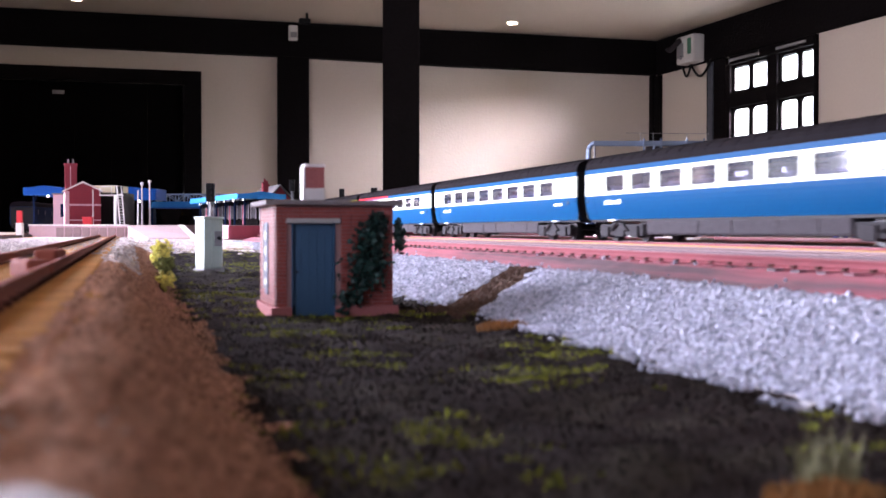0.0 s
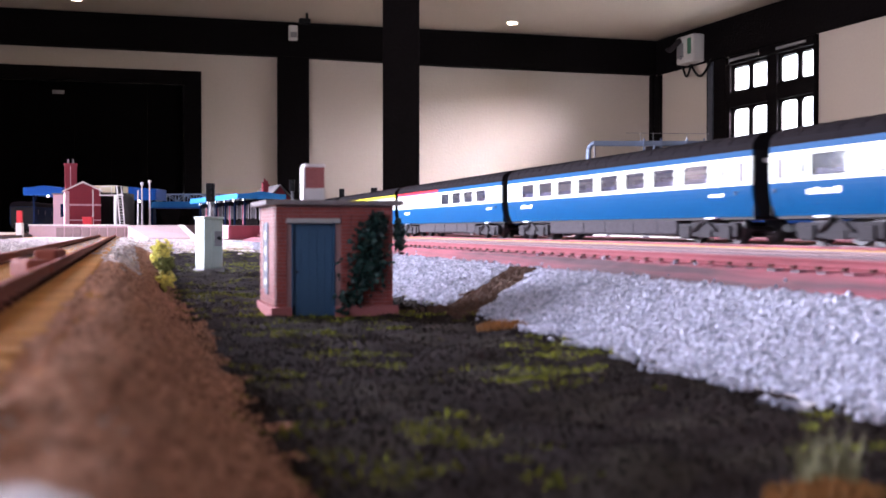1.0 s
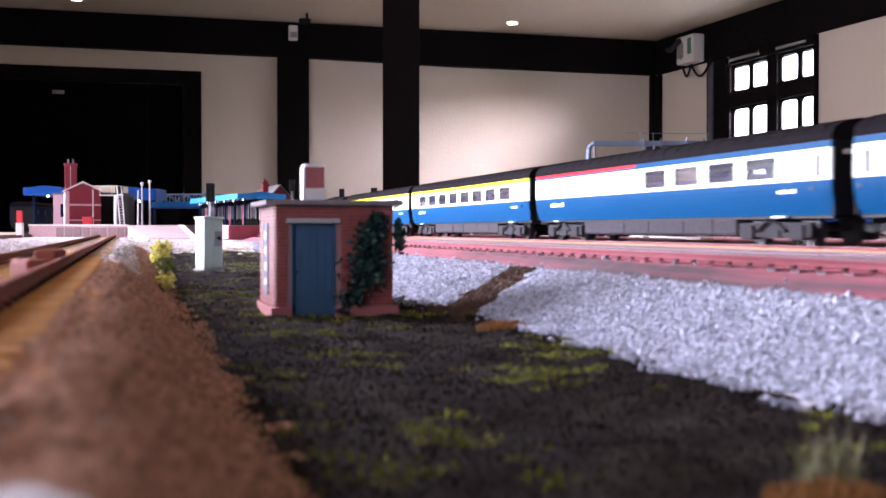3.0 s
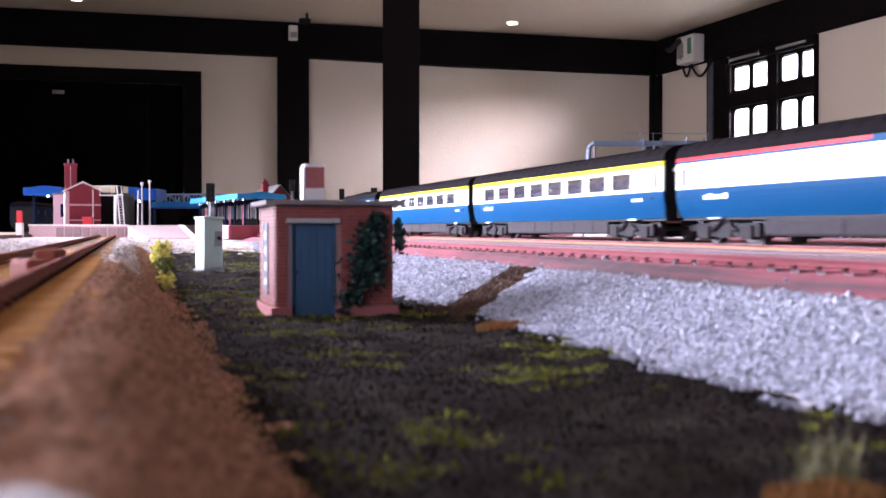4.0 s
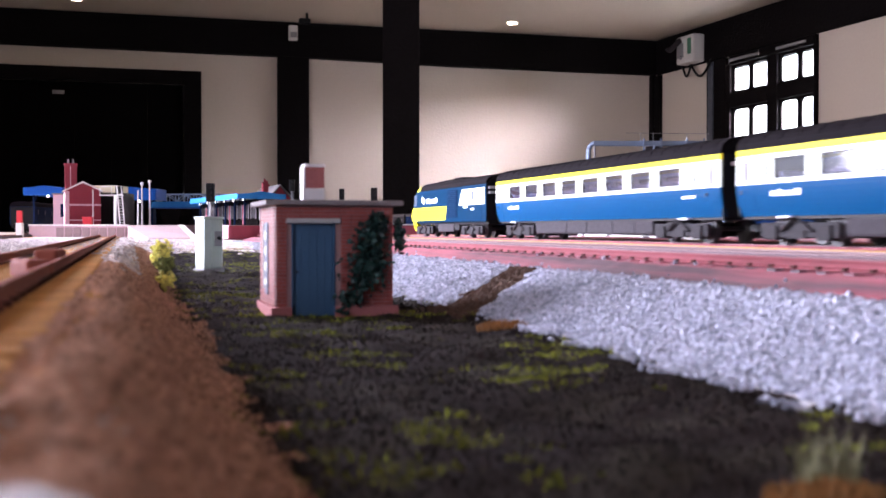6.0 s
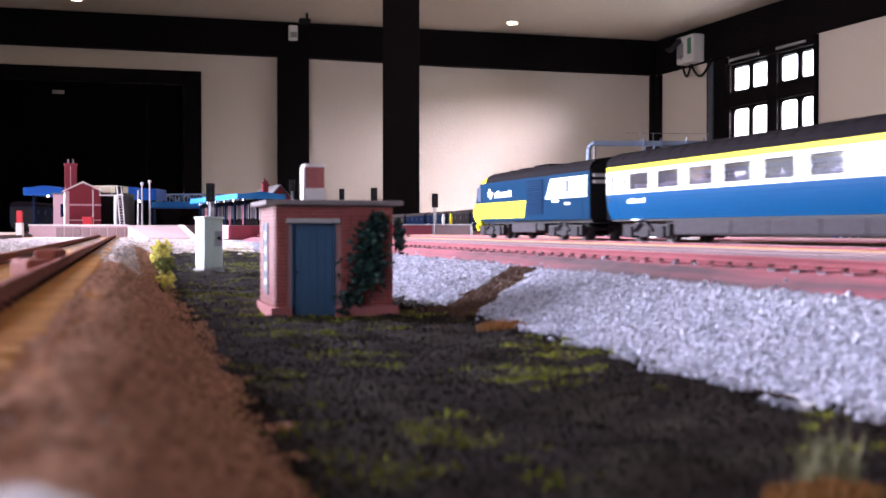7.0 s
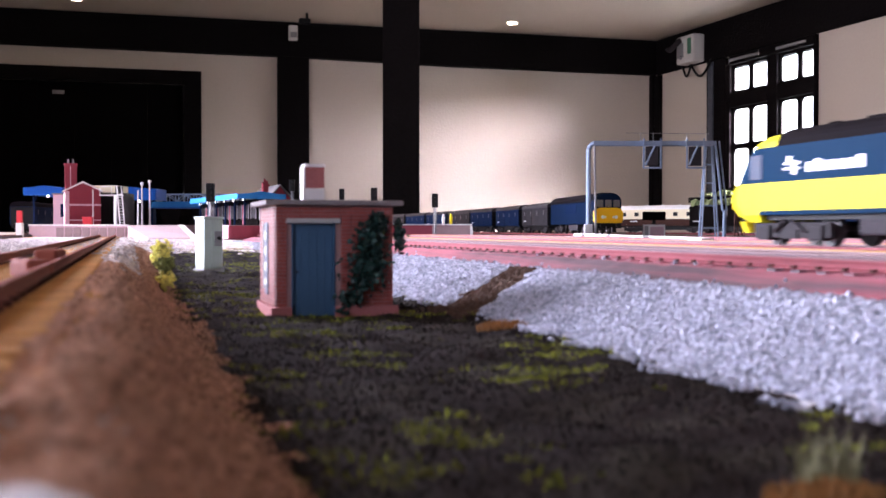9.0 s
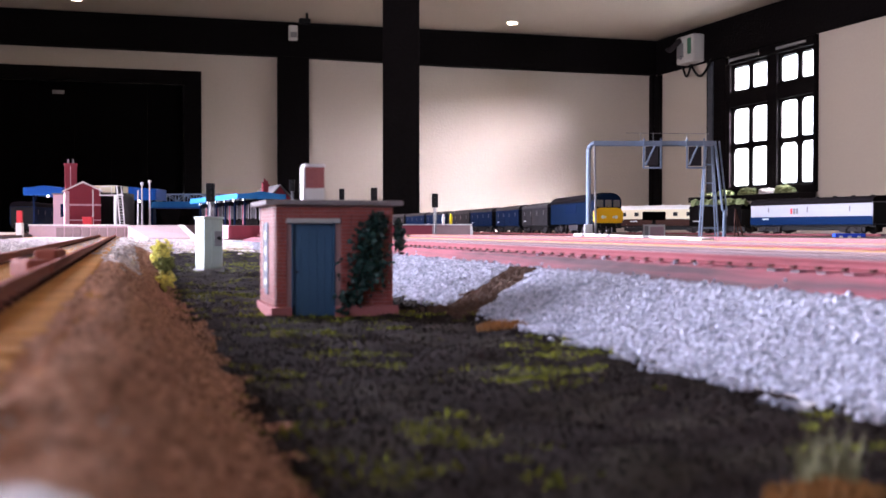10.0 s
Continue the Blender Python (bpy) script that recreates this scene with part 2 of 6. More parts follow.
def prism(bm, outline, y0, y1):
    """An outline in x and z drawn out along y."""
    a = [bm.verts.new((x, y0, z)) for x, z in outline]
    b = [bm.verts.new((x, y1, z)) for x, z in outline]
    n = len(outline)
    for i in range(n):
        bm.faces.new((a[i], a[(i + 1) % n], b[(i + 1) % n], b[i]))
    bm.faces.new(a[::-1])
    bm.faces.new(b)


def prisms(*rows):
    bm = bmesh.new()
    for r in rows:
        prism(bm, *r)
    return bm


def slab(bm, outline, z0, z1):
    """An outline in x and y drawn up from z0 to z1."""
    a = [bm.verts.new((x, y, z0)) for x, y in outline]
    b = [bm.verts.new((x, y, z1)) for x, y in outline]
    n = len(outline)
    for i in range(n):
        bm.faces.new((a[i], a[(i + 1) % n], b[(i + 1) % n], b[i]))
    bm.faces.new(a[::-1])
    bm.faces.new(b)


def mesh_of(name, bm, material, smooth=False):
    bmesh.ops.recalc_face_normals(bm, faces=bm.faces)
    me = bpy.data.meshes.new(name)
    bm.to_mesh(me)
    bm.free()
    me.materials.append(material)
    if smooth:
        for p in me.polygons:
            p.use_smooth = True
    return me


def part(name, bm, material, parent, label="", smooth=False):
    ob = new(name, mesh_of(name, bm, material, smooth))
    ob.parent = parent
    if label:
        ob["label"] = label
    return ob


def thing(name, m, label, category, group="", kind=""):
    ob = new(name)
    ob.empty_display_size = 0.02
    ob.matrix_basis = m
    return tagged(ob, label, category, group, kind)


def solid(name, bm, material, label, category="", group="", kind="", smooth=False, m=None):
    ob = new(name, mesh_of(name, bm, material, smooth))
    if m is not None:
        ob.matrix_basis = m
    return tagged(ob, label, category, group, kind)


def raw(name, verts, faces, material, label="", category="", kind="", parent=None):
    """One mesh of many small loose pieces."""
    me = bpy.data.meshes.new(name)
    me.from_pydata(verts.tolist(), [], faces.tolist())
    me.materials.append(material)
    ob = new(name, me)
    if parent:
        ob.parent = parent
    return tagged(ob, label, category, "", kind)


def at(x, y, z=0.0, turn=0.0):
    return pose(x, y, z, 0, 0, turn)


rng = np.random.default_rng(4)

# ---- the room ----
CEIL, FLOOR = 1.3565, -1.0
NORTH = pose(3.6446, 7.1162, 0, 0, 0, 180 - 0.63)  # local x runs away from the corner along the wall, local y into the room
EAST = pose(3.6446, 7.1162, 0, 0, 0, -87.46)  # local x runs from the corner towards the camera's end


def room():
    def wall(name, m, label, *rows):
        return solid(name, boxes(*rows), M_PLASTER, label, "wall", kind="structure", m=m)

    # local y of the north wall points into the room, of the east wall out of it
    wall("wall_north", NORTH, "cream plastered wall between black timbers", (-0.2, 5.2, -0.2, 0, FLOOR, CEIL))
    w0, w1, s0, s1, th = 0.80, 1.84, 0.265, 1.05, 0.07
    wall("wall_east", EAST, "cream plastered wall with a black timber window",
         (-0.2, w0, 0, th, FLOOR, CEIL), (w1, 3.2, 0, th, FLOOR, CEIL), (4.4, 10.6, 0, th, FLOOR, CEIL), (w0, w1, 0, th, FLOOR, s0), (w0, w1, 0, th, s1, CEIL), (3.2, 4.4, 0, th, FLOOR, 0.25), (3.2, 4.4, 0, th, 1.10, CEIL))
    wall("wall_west", Matrix(), "cream plastered wall with two windows",
         (-1.3, -1.1, -3.4, -1.6, FLOOR, CEIL), (-1.3, -1.1, -0.4, 1.2, FLOOR, CEIL), (-1.3, -1.1, 2.9, 7.35, FLOOR, CEIL),
         (-1.3, -1.1, -1.6, -0.4, FLOOR, 0.08), (-1.3, -1.1, 1.2, 2.9, FLOOR, 0.08), (-1.3, -1.1, -1.6, -0.4, 0.96, CEIL), (-1.3, -1.1, 1.2, 2.9, 0.96, CEIL))
    wall("wall_south", Matrix(), "cream plastered end wall", (-1.3, 4.6, -3.6, -3.4, FLOOR, CEIL))
    solid("ceiling", boxes((-1.4, 4.6, -3.7, 7.6, CEIL, CEIL + 0.15)), M_CEIL, "cream painted plaster ceiling", "ceiling", kind="structure")
    solid("floor", boxes((-1.4, 4.6, -3.7, 7.6, FLOOR - 0.15, FLOOR)), M_FLOOR, "grey concrete floor", "floor", kind="structure")

    # black timber frame on the north wall
    solid("beam_north", prisms(([(0.0, 1.112), (1.5, 1.113), (2.6, 1.130), (4.70, 1.140), (4.70, 1.352), (0.0, 1.352)], 0.0, 0.07)), M_TIMBER, "black painted timber wall plate under the ceiling", "beam", kind="structure", m=NORTH)
    for name, x0, x1 in (("post_corner", 0.004, 0.035), ("post_north", 2.50, 2.703)):
        solid(name, boxes((x0, x1, 0.0, 0.06, FLOOR, 1.108 if x0 < 1 else 1.134), bevel=0.005), M_TIMBER, "black painted upright wall timber", "post", kind="structure", m=NORTH)
    # garage door in its frame
    d = thing("door_1", NORTH, "wide black boarded double door, closed, in shadow", "door", kind="structure")
    part("door_frame", boxes((3.19, 3.30, 0.0, 0.05, FLOOR, 1.015), (3.30, 4.62, 0.0, 0.05, 0.93, 1.015), (4.62, 4.70, 0.0, 0.05, FLOOR, 1.015), bevel=0.004), M_TIMBER, d)
    for i in range(6):
        x = 3.304 + i * 0.2195
        part("board", boxes((x, x + 0.2192, 0.004, 0.024, FLOOR + 0.02, 0.926), bevel=0.003), M_DOORBLACK, d)
    part("vent_plate", boxes((4.02, 4.09, 0.025, 0.032, 0.845, 0.868)), M_GREYPL, d, "small grey plate")
    # free standing pillar
    solid("pillar", boxes((-0.095, 0.095, -0.095, 0.095, FLOOR, CEIL - 0.002), bevel=0.008), M_TIMBER, "black painted square timber pillar from floor to ceiling", "pillar", kind="structure", m=pose(1.378, 5.53, 0, 0, 0, -15))
    # east wall timbers
    solid("beam_east", boxes((0.074, 9.9, -0.02, 0.0, 1.104, 1.352), bevel=0.006), M_TIMBER, "black painted timber wall plate over the window", "beam", kind="structure", m=EAST)
    solid("post_east", boxes((0.062, 0.135, -0.03, 0.0, FLOOR, 1.1), bevel=0.005), M_TIMBER, "black painted upright corner timber", "post", kind="structure", m=EAST)

    win = thing("window_1", EAST, "black timber casement window, closed, with twelve small panes", "window", kind="structure")
    part("window_frame", boxes((0.745, 0.96, -0.03, -0.002, 0.215, 1.10), (0.96, 1.0, -0.025, 0.012, 0.265, 1.05), (1.83, 1.848, -0.03, -0.002, 0.215, 1.10), (1.0, 1.83, -0.03, -0.002, 1.045, 1.10), (1.385, 1.485, -0.02, 0.012, 0.265, 1.045), (1.0, 1.385, -0.02, 0.012, 0.775, 0.866), (1.485, 1.83, -0.02, 0.012, 0.775, 0.866), (0.96, 1.83, -0.03, -0.002, 0.215, 0.265), bevel=0.004), M_TIMBER, win)
    part("lining", boxes((0.804, 1.836, -0.001, 0.074, 1.036, 1.0495), (0.804, 1.836, -0.001, 0.074, 0.2655, 0.276), (0.804, 0.83, 0.0, 0.073, 0.276, 1.036), (1.816, 1.8365, 0.0, 0.073, 0.276, 1.036)), M_TIMBER, win)
    part("jamb_board", boxes((0.775, 0.835, -0.042, -0.031, 0.22, 1.09), bevel=0.003), M_JAMB, win, "blue-grey jamb board")
    part("window_sill", boxes((0.72, 1.87, -0.15, -0.031, 0.180, 0.214), bevel=0.006), M_TIMBER, win)
    for x0, x1 in ((1.0, 1.385), (1.485, 1.83)):
        for z0, z1, bars in ((0.265, 0.775, 2), (0.866, 1.045, 1)):
            part("sash", boxes((x0 - 0.004, x0 + 0.014, 0.001, 0.011, z0 - 0.004, z1 + 0.004), (x1 - 0.014, x1 + 0.004, 0.001, 0.011, z0 - 0.004, z1 + 0.004), (x0 + 0.014, x1 - 0.014, 0.001, 0.011, z0 - 0.004, z0 + 0.014), (x0 + 0.014, x1 - 0.014, 0.001, 0.011, z1 - 0.014, z1 + 0.004)), M_TIMBER, win)
            xm = (x0 + x1) / 2 + (0.014 if x0 > 1.4 else 0.0)
            part("glazing_bar", boxes((xm - 0.019, xm + 0.019, 0.001, 0.011, z0 + 0.014, z1 - 0.014)), M_TIMBER, win)
            if bars == 2:
                part("glazing_bar", boxes((x0 + 0.014, x1 - 0.014, 0.002, 0.010, 0.513, 0.546)), M_TIMBER, win)
            # fillets that round the corners of the panes
            rows = ((z0 + 0.014, 0.513), (0.546, z1 - 0.014)) if bars == 2 else ((z0 + 0.014, z1 - 0.014),)
            corners = bmesh.new()
            for c0, c1 in ((x0 + 0.014, xm - 0.019), (xm + 0.019, x1 - 0.014)):
                for d0, d1 in rows:
                    for cx, sx in ((c0, 1), (c1, -1)):
                        for cz, sz in ((d0, 1), (d1, -1)):
                            rad = 0.034 if sz < 0 else 0.020
                            arc = [(cx + sx * rad * (1 - math.cos(k * math.pi / 10)), cz + sz * rad * (1 - math.sin(k * math.pi / 10))) for k in range(6)]
                            prism(corners, [(cx - sx * 0.002, cz - sz * 0.002), *arc], 0.003, 0.009)
            part("corner_fillet", corners, M_TIMBER, win)
            p = part("pane", boxes((x0 + 0.014, x1 - 0.014, 0.013, 0.016, z0 + 0.014, z1 - 0.014)), M_PANE, win)
            p.visible_shadow = False
        part("trickle_vent", boxes((x0 + 0.01, x1 - 0.06, -0.038, -0.031, 1.064, 1.080), bevel=0.002), M_GREYPL, win, "pale grey slot vent strip")
    # windows out of view; the last, on the east wall, is added for fill
    for i, (m, y0, y1, x, z1) in enumerate(((Matrix(), 1.2, 2.9, -1.26, 0.96), (Matrix(), -1.6, -0.4, -1.26, 0.96), (EAST @ pose(0, 0, 0, 0, 0, -90), 3.2, 4.4, -0.07, 1.10))):
        z0 = 0.08 if x < -1 else 0.25
        wv = thing("window_%d" % (i + 2), m, "black timber window, closed, out of view", "window", kind="structure")
        part("window_frame", boxes((x, x + 0.08, y0, y0 + 0.03, z0, z1), (x, x + 0.08, y1 - 0.03, y1, z0, z1), (x, x + 0.08, y0 + 0.03, y1 - 0.03, z0, z0 + 0.03), (x, x + 0.08, y0 + 0.03, y1 - 0.03, z1 - 0.03, z1)), M_TIMBER, wv)

    # fittings
    pir = thing("alarm_sensor", NORTH @ pose(2.61, 0.071, 1.28), "small white plastic alarm detector on the timber", "sensor")
    part("case", boxes((-0.028, 0.028, 0.0, 0.05, -0.05, 0.045), bevel=0.006), M_WHITEPL, pir)
    part("lens", boxes((-0.02, 0.02, 0.05, 0.058, -0.035, 0.0), bevel=0.003), M_GREYPL, pir)
    cm = thing("ceiling_bracket", pose(1.08, 6.77, CEIL), "small black camera bracket on the ceiling", "bracket")
    part("stem", rods(((0, 0, 0), (0, 0, -0.035), 0.008)), M_BLACK, cm)
    part("head", boxes((-0.05, 0.02, -0.02, 0.02, -0.07, -0.035), bevel=0.006), M_BLACK, cm)
    hb = thing("heater_box", EAST @ pose(0.60, -0.021, 1.13), "white wall-mounted control box with a green label", "control box")
    part("case", boxes((-0.10, 0.11, -0.09, 0.0, -0.02, 0.165), bevel=0.012), M_WHITEPL, hb)
    part("label", boxes((0.045, 0.088, -0.093, -0.09, 0.035, 0.14)), M_GREENPL, hb, "green printed label")
    part("cover", boxes((-0.085, -0.005, -0.096, -0.09, 0.02, 0.12), bevel=0.003), M_GREYPL, hb, "grey hinged cover")
    part("knob", rods(((-0.02, -0.10, 0.02), (-0.02, -0.115, 0.02), 0.012)), M_GREYPL, hb)
    part("arm", rods(((-0.03, -0.105, 0.135), (-0.15, -0.11, 0.085), 0.018), ((-0.15, -0.11, 0.085), (-0.22, -0.09, 0.105), 0.012)), M_UNDER, hb, "grey bracket arm")
    cab = bmesh.new()
    for x0, x1, dip in ((-0.08, 0.02, 0.07), (0.02, 0.26, 0.09)):
        pts = [(x0 + (x1 - x0) * i / 8, -0.05, -0.03 - dip * math.sin(math.pi * i / 8)) for i in range(9)]
        for a, b in zip(pts, pts[1:]):
            rod(cab, a, b, 0.008, n=6)
    part("cable", cab, M_BLACK, hb, "black drooping cable")
    # the pair by the north wall is in view; the other four are added
    for x, y in ((2.41, 6.69), (-0.28, 6.69), (2.41, 3.6), (-0.28, 3.6), (2.41, 0.5), (-0.28, 0.5)):
        sp = thing("downlight", pose(x, y, CEIL), "small round recessed ceiling lamp, lit", "ceiling lamp", "ceiling downlights")
        part("bezel", rods(((0, 0, 0), (0, 0, -0.006), 0.045), n=24), M_WHITEPL, sp)
        part("bulb", rods(((0, 0, -0.006), (0, 0, -0.012), 0.03), n=20), M_SPOT, sp)
        lamp = new("downlight_beam", bpy.data.lights.new("downlight_beam", "SPOT"))
        lamp.data.energy, lamp.data.color = 2.8, (1.0, 0.72, 0.46)
        lamp.data.spot_size, lamp.data.spot_blend, lamp.data.shadow_soft_size = radians(120), 0.8, 0.03
        lamp.matrix_basis = pose(x, y, CEIL - 0.02)

    solid("backdrop", boxes((-14.0, 7.0, 2.5, 2.55, -1.5, 6.0)), M_SKYCARD, "bright hazy sky outside the window", "sky", kind="structure", m=EAST)
    hedge = bmesh.new()
    for i in range(60):
        bmesh.ops.create_icosphere(hedge, subdivisions=2, radius=rng.uniform(0.12, 0.3), matrix=Matrix.Translation((rng.uniform(-2, 6), rng.uniform(1.9, 2.3), rng.uniform(-0.6, 0.05))))
    for v in hedge.verts:
        v.co += v.co.normalized() * 0.12 * noise.noise(v.co * 7)
    solid("hedge", hedge, M_HEDGE, "pale sunlit green hedge outside the window", "hedge", kind="stuff", m=EAST)


room()


# ---- the layout: baseboard, ground, banks ----
def ease(a, b, v):
    f = np.clip((v - a) / (b - a), 0, 1)
    return f * f * (3 - 2 * f)


def far_rise(y):
    """The sunken grass strip climbs to the track level further off."""
    return ease(0.42, 0.78, y)


def bed_height(x, y):
    """Height of the scenery: track bed, bank, sunken grass strip, stone embankment, track bed."""
    low = -0.0178 + 0.0085 * far_rise(y) + 0.0046 * ease(0.74, 0.9, y)
    left = -0.0031 + (low + 0.0031) * ease(-0.005, 0.0165, x)
    right = low + (-0.0068 - low) * np.clip((x - 0.092) / 0.033, 0, 1) + 0.0040 * ease(0.1275, 0.1410, x)
    return np.where(x < 0.05, left, right)


def bumps(x, y, cell, amount, seed):
    """Smooth random relief."""
    g = np.random.default_rng(seed).random((64, 64))
    u, v = np.asarray(x) / cell, np.asarray(y) / cell
    i, j = np.floor(u).astype(int), np.floor(v).astype(int)
    fu, fv = u - i, v - j
    fu, fv = fu * fu * (3 - 2 * fu), fv * fv * (3 - 2 * fv)
    p = lambda a, b: g[a % 64, b % 64]
    return amount * ((p(i, j) * (1 - fu) + p(i + 1, j) * fu) * (1 - fv) + (p(i, j + 1) * (1 - fu) + p(i + 1, j + 1) * fu) * fv - 0.5)


def on_path(x, y):
    return (np.abs(y - (0.300 + (x - 0.090) * 1.0) + bumps(x, y, 0.004, 0.008, 9)) < 0.0150 - 0.12 * (x - 0.1)) & (x > 0.085) & (x < 0.128)


def height(x, y):
    z = bed_height(x, y)
    soft = ((x > -0.006) & (x < 0.092)).astype(float)
    return z + soft * (bumps(x, y, 0.013, 0.0022, 1) + bumps(x, y, 0.004, 0.0011, 2)) + (1 - soft) * bumps(x, y, 0.006, 0.0006, 3)


def ground():
    xs = np.unique(np.round(np.concatenate([np.arange(-0.9, -0.07, 0.04), np.arange(-0.07, 0.17, 0.0018), np.arange(0.17, 1.5, 0.05)]), 5))
    ys = np.unique(np.round(np.concatenate([np.arange(-0.6, 0.03, 0.05), np.arange(0.03, 1.0, 0.0028), np.arange(1.0, 3.8, 0.05)]), 5))
    gx, gy = np.meshgrid(xs, ys, indexing="ij")
    gz = height(gx, gy)
    n, k = len(xs), len(ys)
    verts = np.stack([gx, gy, gz], -1).reshape(-1, 3)
    i, j = np.meshgrid(np.arange(n - 1), np.arange(k - 1), indexing="ij")
    a = (i * k + j).ravel()
    faces = np.stack([a, a + k, a + k + 1, a + 1], -1)
    ob = raw("ground", verts, faces, M_SOIL, "model scenery: dark turf strip between brown bank and white stone", "ground", "structure")
    for m in (M_BROWN, M_BALLAST, M_PINKBED, M_PATHSHADE, M_OCHREBED, M_PALEBALLAST):
        ob.data.materials.append(m)
    c = verts[faces].mean(1)
    x, y = c[:, 0], c[:, 1]
    edge = bumps(x, y, 0.006, 0.008, 5)
    index = np.zeros(len(c), int)
    index[x + edge < 0.0150] = 1
    index[(x + edge < 0.003) & (y + 6 * edge > 0.285)] = 6
    index[x < -0.0065] = 6
    index[(x + 0.3 * edge < -0.0040) & (y + 6 * edge < 0.30)] = 5
    index[(np.abs(x + 0.1215) < 0.016) & (y < 1.5)] = 5
    # paler patch at the near end of the bank
    index[(x + edge < 0.0035) & (y + 2 * edge + rng.uniform(0, 0.016, len(x)) < 0.0695)] = 2
    index[x + edge * 0.6 > 0.092] = 2
    index[x > 0.1275] = 3
    index[(x + 0.4 * edge > 0.1255) & (x + 0.5 * edge < 0.1290) & (y < 0.40)] = 4
    index[(y > 0.74 + 4 * edge) & (x < 0.1275)] = 6
    index[(x > 0.375) & (x < 0.56) & (y > 0.95 + 4 * edge)] = 2
    # dark brown ground under and round the parked vans
    index[(x >= 0.56) & (y > 0.80)] = 4
    index[on_path(x, y) & (x > 0.085)] = 4
    # brown dirt and the hut's shadow painted as one patch at its right
    index[(x > 0.0735) & (x < 0.093) & (np.abs(y - 0.312) < 0.010 + edge)] = 4
    ob.data.polygons.foreach_set("material_index", index.astype(np.int32))
    ob.data.polygons.foreach_set("use_smooth", np.ones(len(c), bool))
    table = thing("baseboard", Matrix(), "wooden table that carries the model railway", "table")
    part("board", boxes((-0.9, 1.5, -0.6, 3.75, -0.045, -0.024)), M_UMBER, table)
    for x in (-0.8, 0.3, 1.4):
        for y in (-0.5, 1.6, 3.6):
            part("leg", boxes((x - 0.03, x + 0.03, y - 0.03, y + 0.03, FLOOR, -0.045)), M_UMBER, table)


OCTA = np.array([(1, 0, 0), (-1, 0, 0), (0, 1, 0), (0, -1, 0), (0, 0, 1), (0, 0, -1)], float)
OCTF = np.array([(0, 2, 4), (2, 1, 4), (1, 3, 4), (3, 0, 4), (2, 0, 5), (1, 2, 5), (3, 1, 5), (0, 3, 5)])
CUBE = np.array([(x, y, z) for x in (-1, 1) for y in (-1, 1) for z in (-1, 1)], float)
CUBF = np.array([(0, 1, 3, 2), (4, 6, 7, 5), (0, 4, 5, 1), (2, 3, 7, 6), (0, 2, 6, 4), (1, 5, 7, 3)])


def scatter(pts, size, verts=CUBE, faces=CUBF, jitter=0.22):
    """Loose angular pieces at pts, each turned and squeezed its own way."""
    n, k = len(pts), len(verts)
    q = rng.normal(size=(n, 4))
    q /= np.linalg.norm(q, axis=1)[:, None]
    w, x, y, z = q.T
    r = np.stack([1 - 2 * (y * y + z * z), 2 * (x * y - z * w), 2 * (x * z + y * w), 2 * (x * y + z * w), 1 - 2 * (x * x + z * z), 2 * (y * z - x * w), 2 * (x * z - y * w), 2 * (y * z + x * w), 1 - 2 * (x * x + y * y)], -1).reshape(n, 3, 3)
    s = np.asarray(size).reshape(-1, 1, 1) * rng.uniform(0.78, 1.22, (n, 1, 3))
    v = verts[None] * (1 + rng.uniform(-jitter, jitter, (n, k, 3)))
    v = np.einsum("nij,nkj->nki", r, v * s) + np.asarray(pts)[:, None]
    f = faces[None] + (np.arange(n) * k)[:, None, None]
    return v.reshape(-1, 3), f.reshape(-1, faces.shape[1])


def spread(n, x0, x1, y0, y1, near=1.6):
    """Random places, denser towards the near end."""
    x = rng.uniform(x0, x1, n)
    y = y0 + (y1 - y0) * rng.random(n) ** near
    return x, y


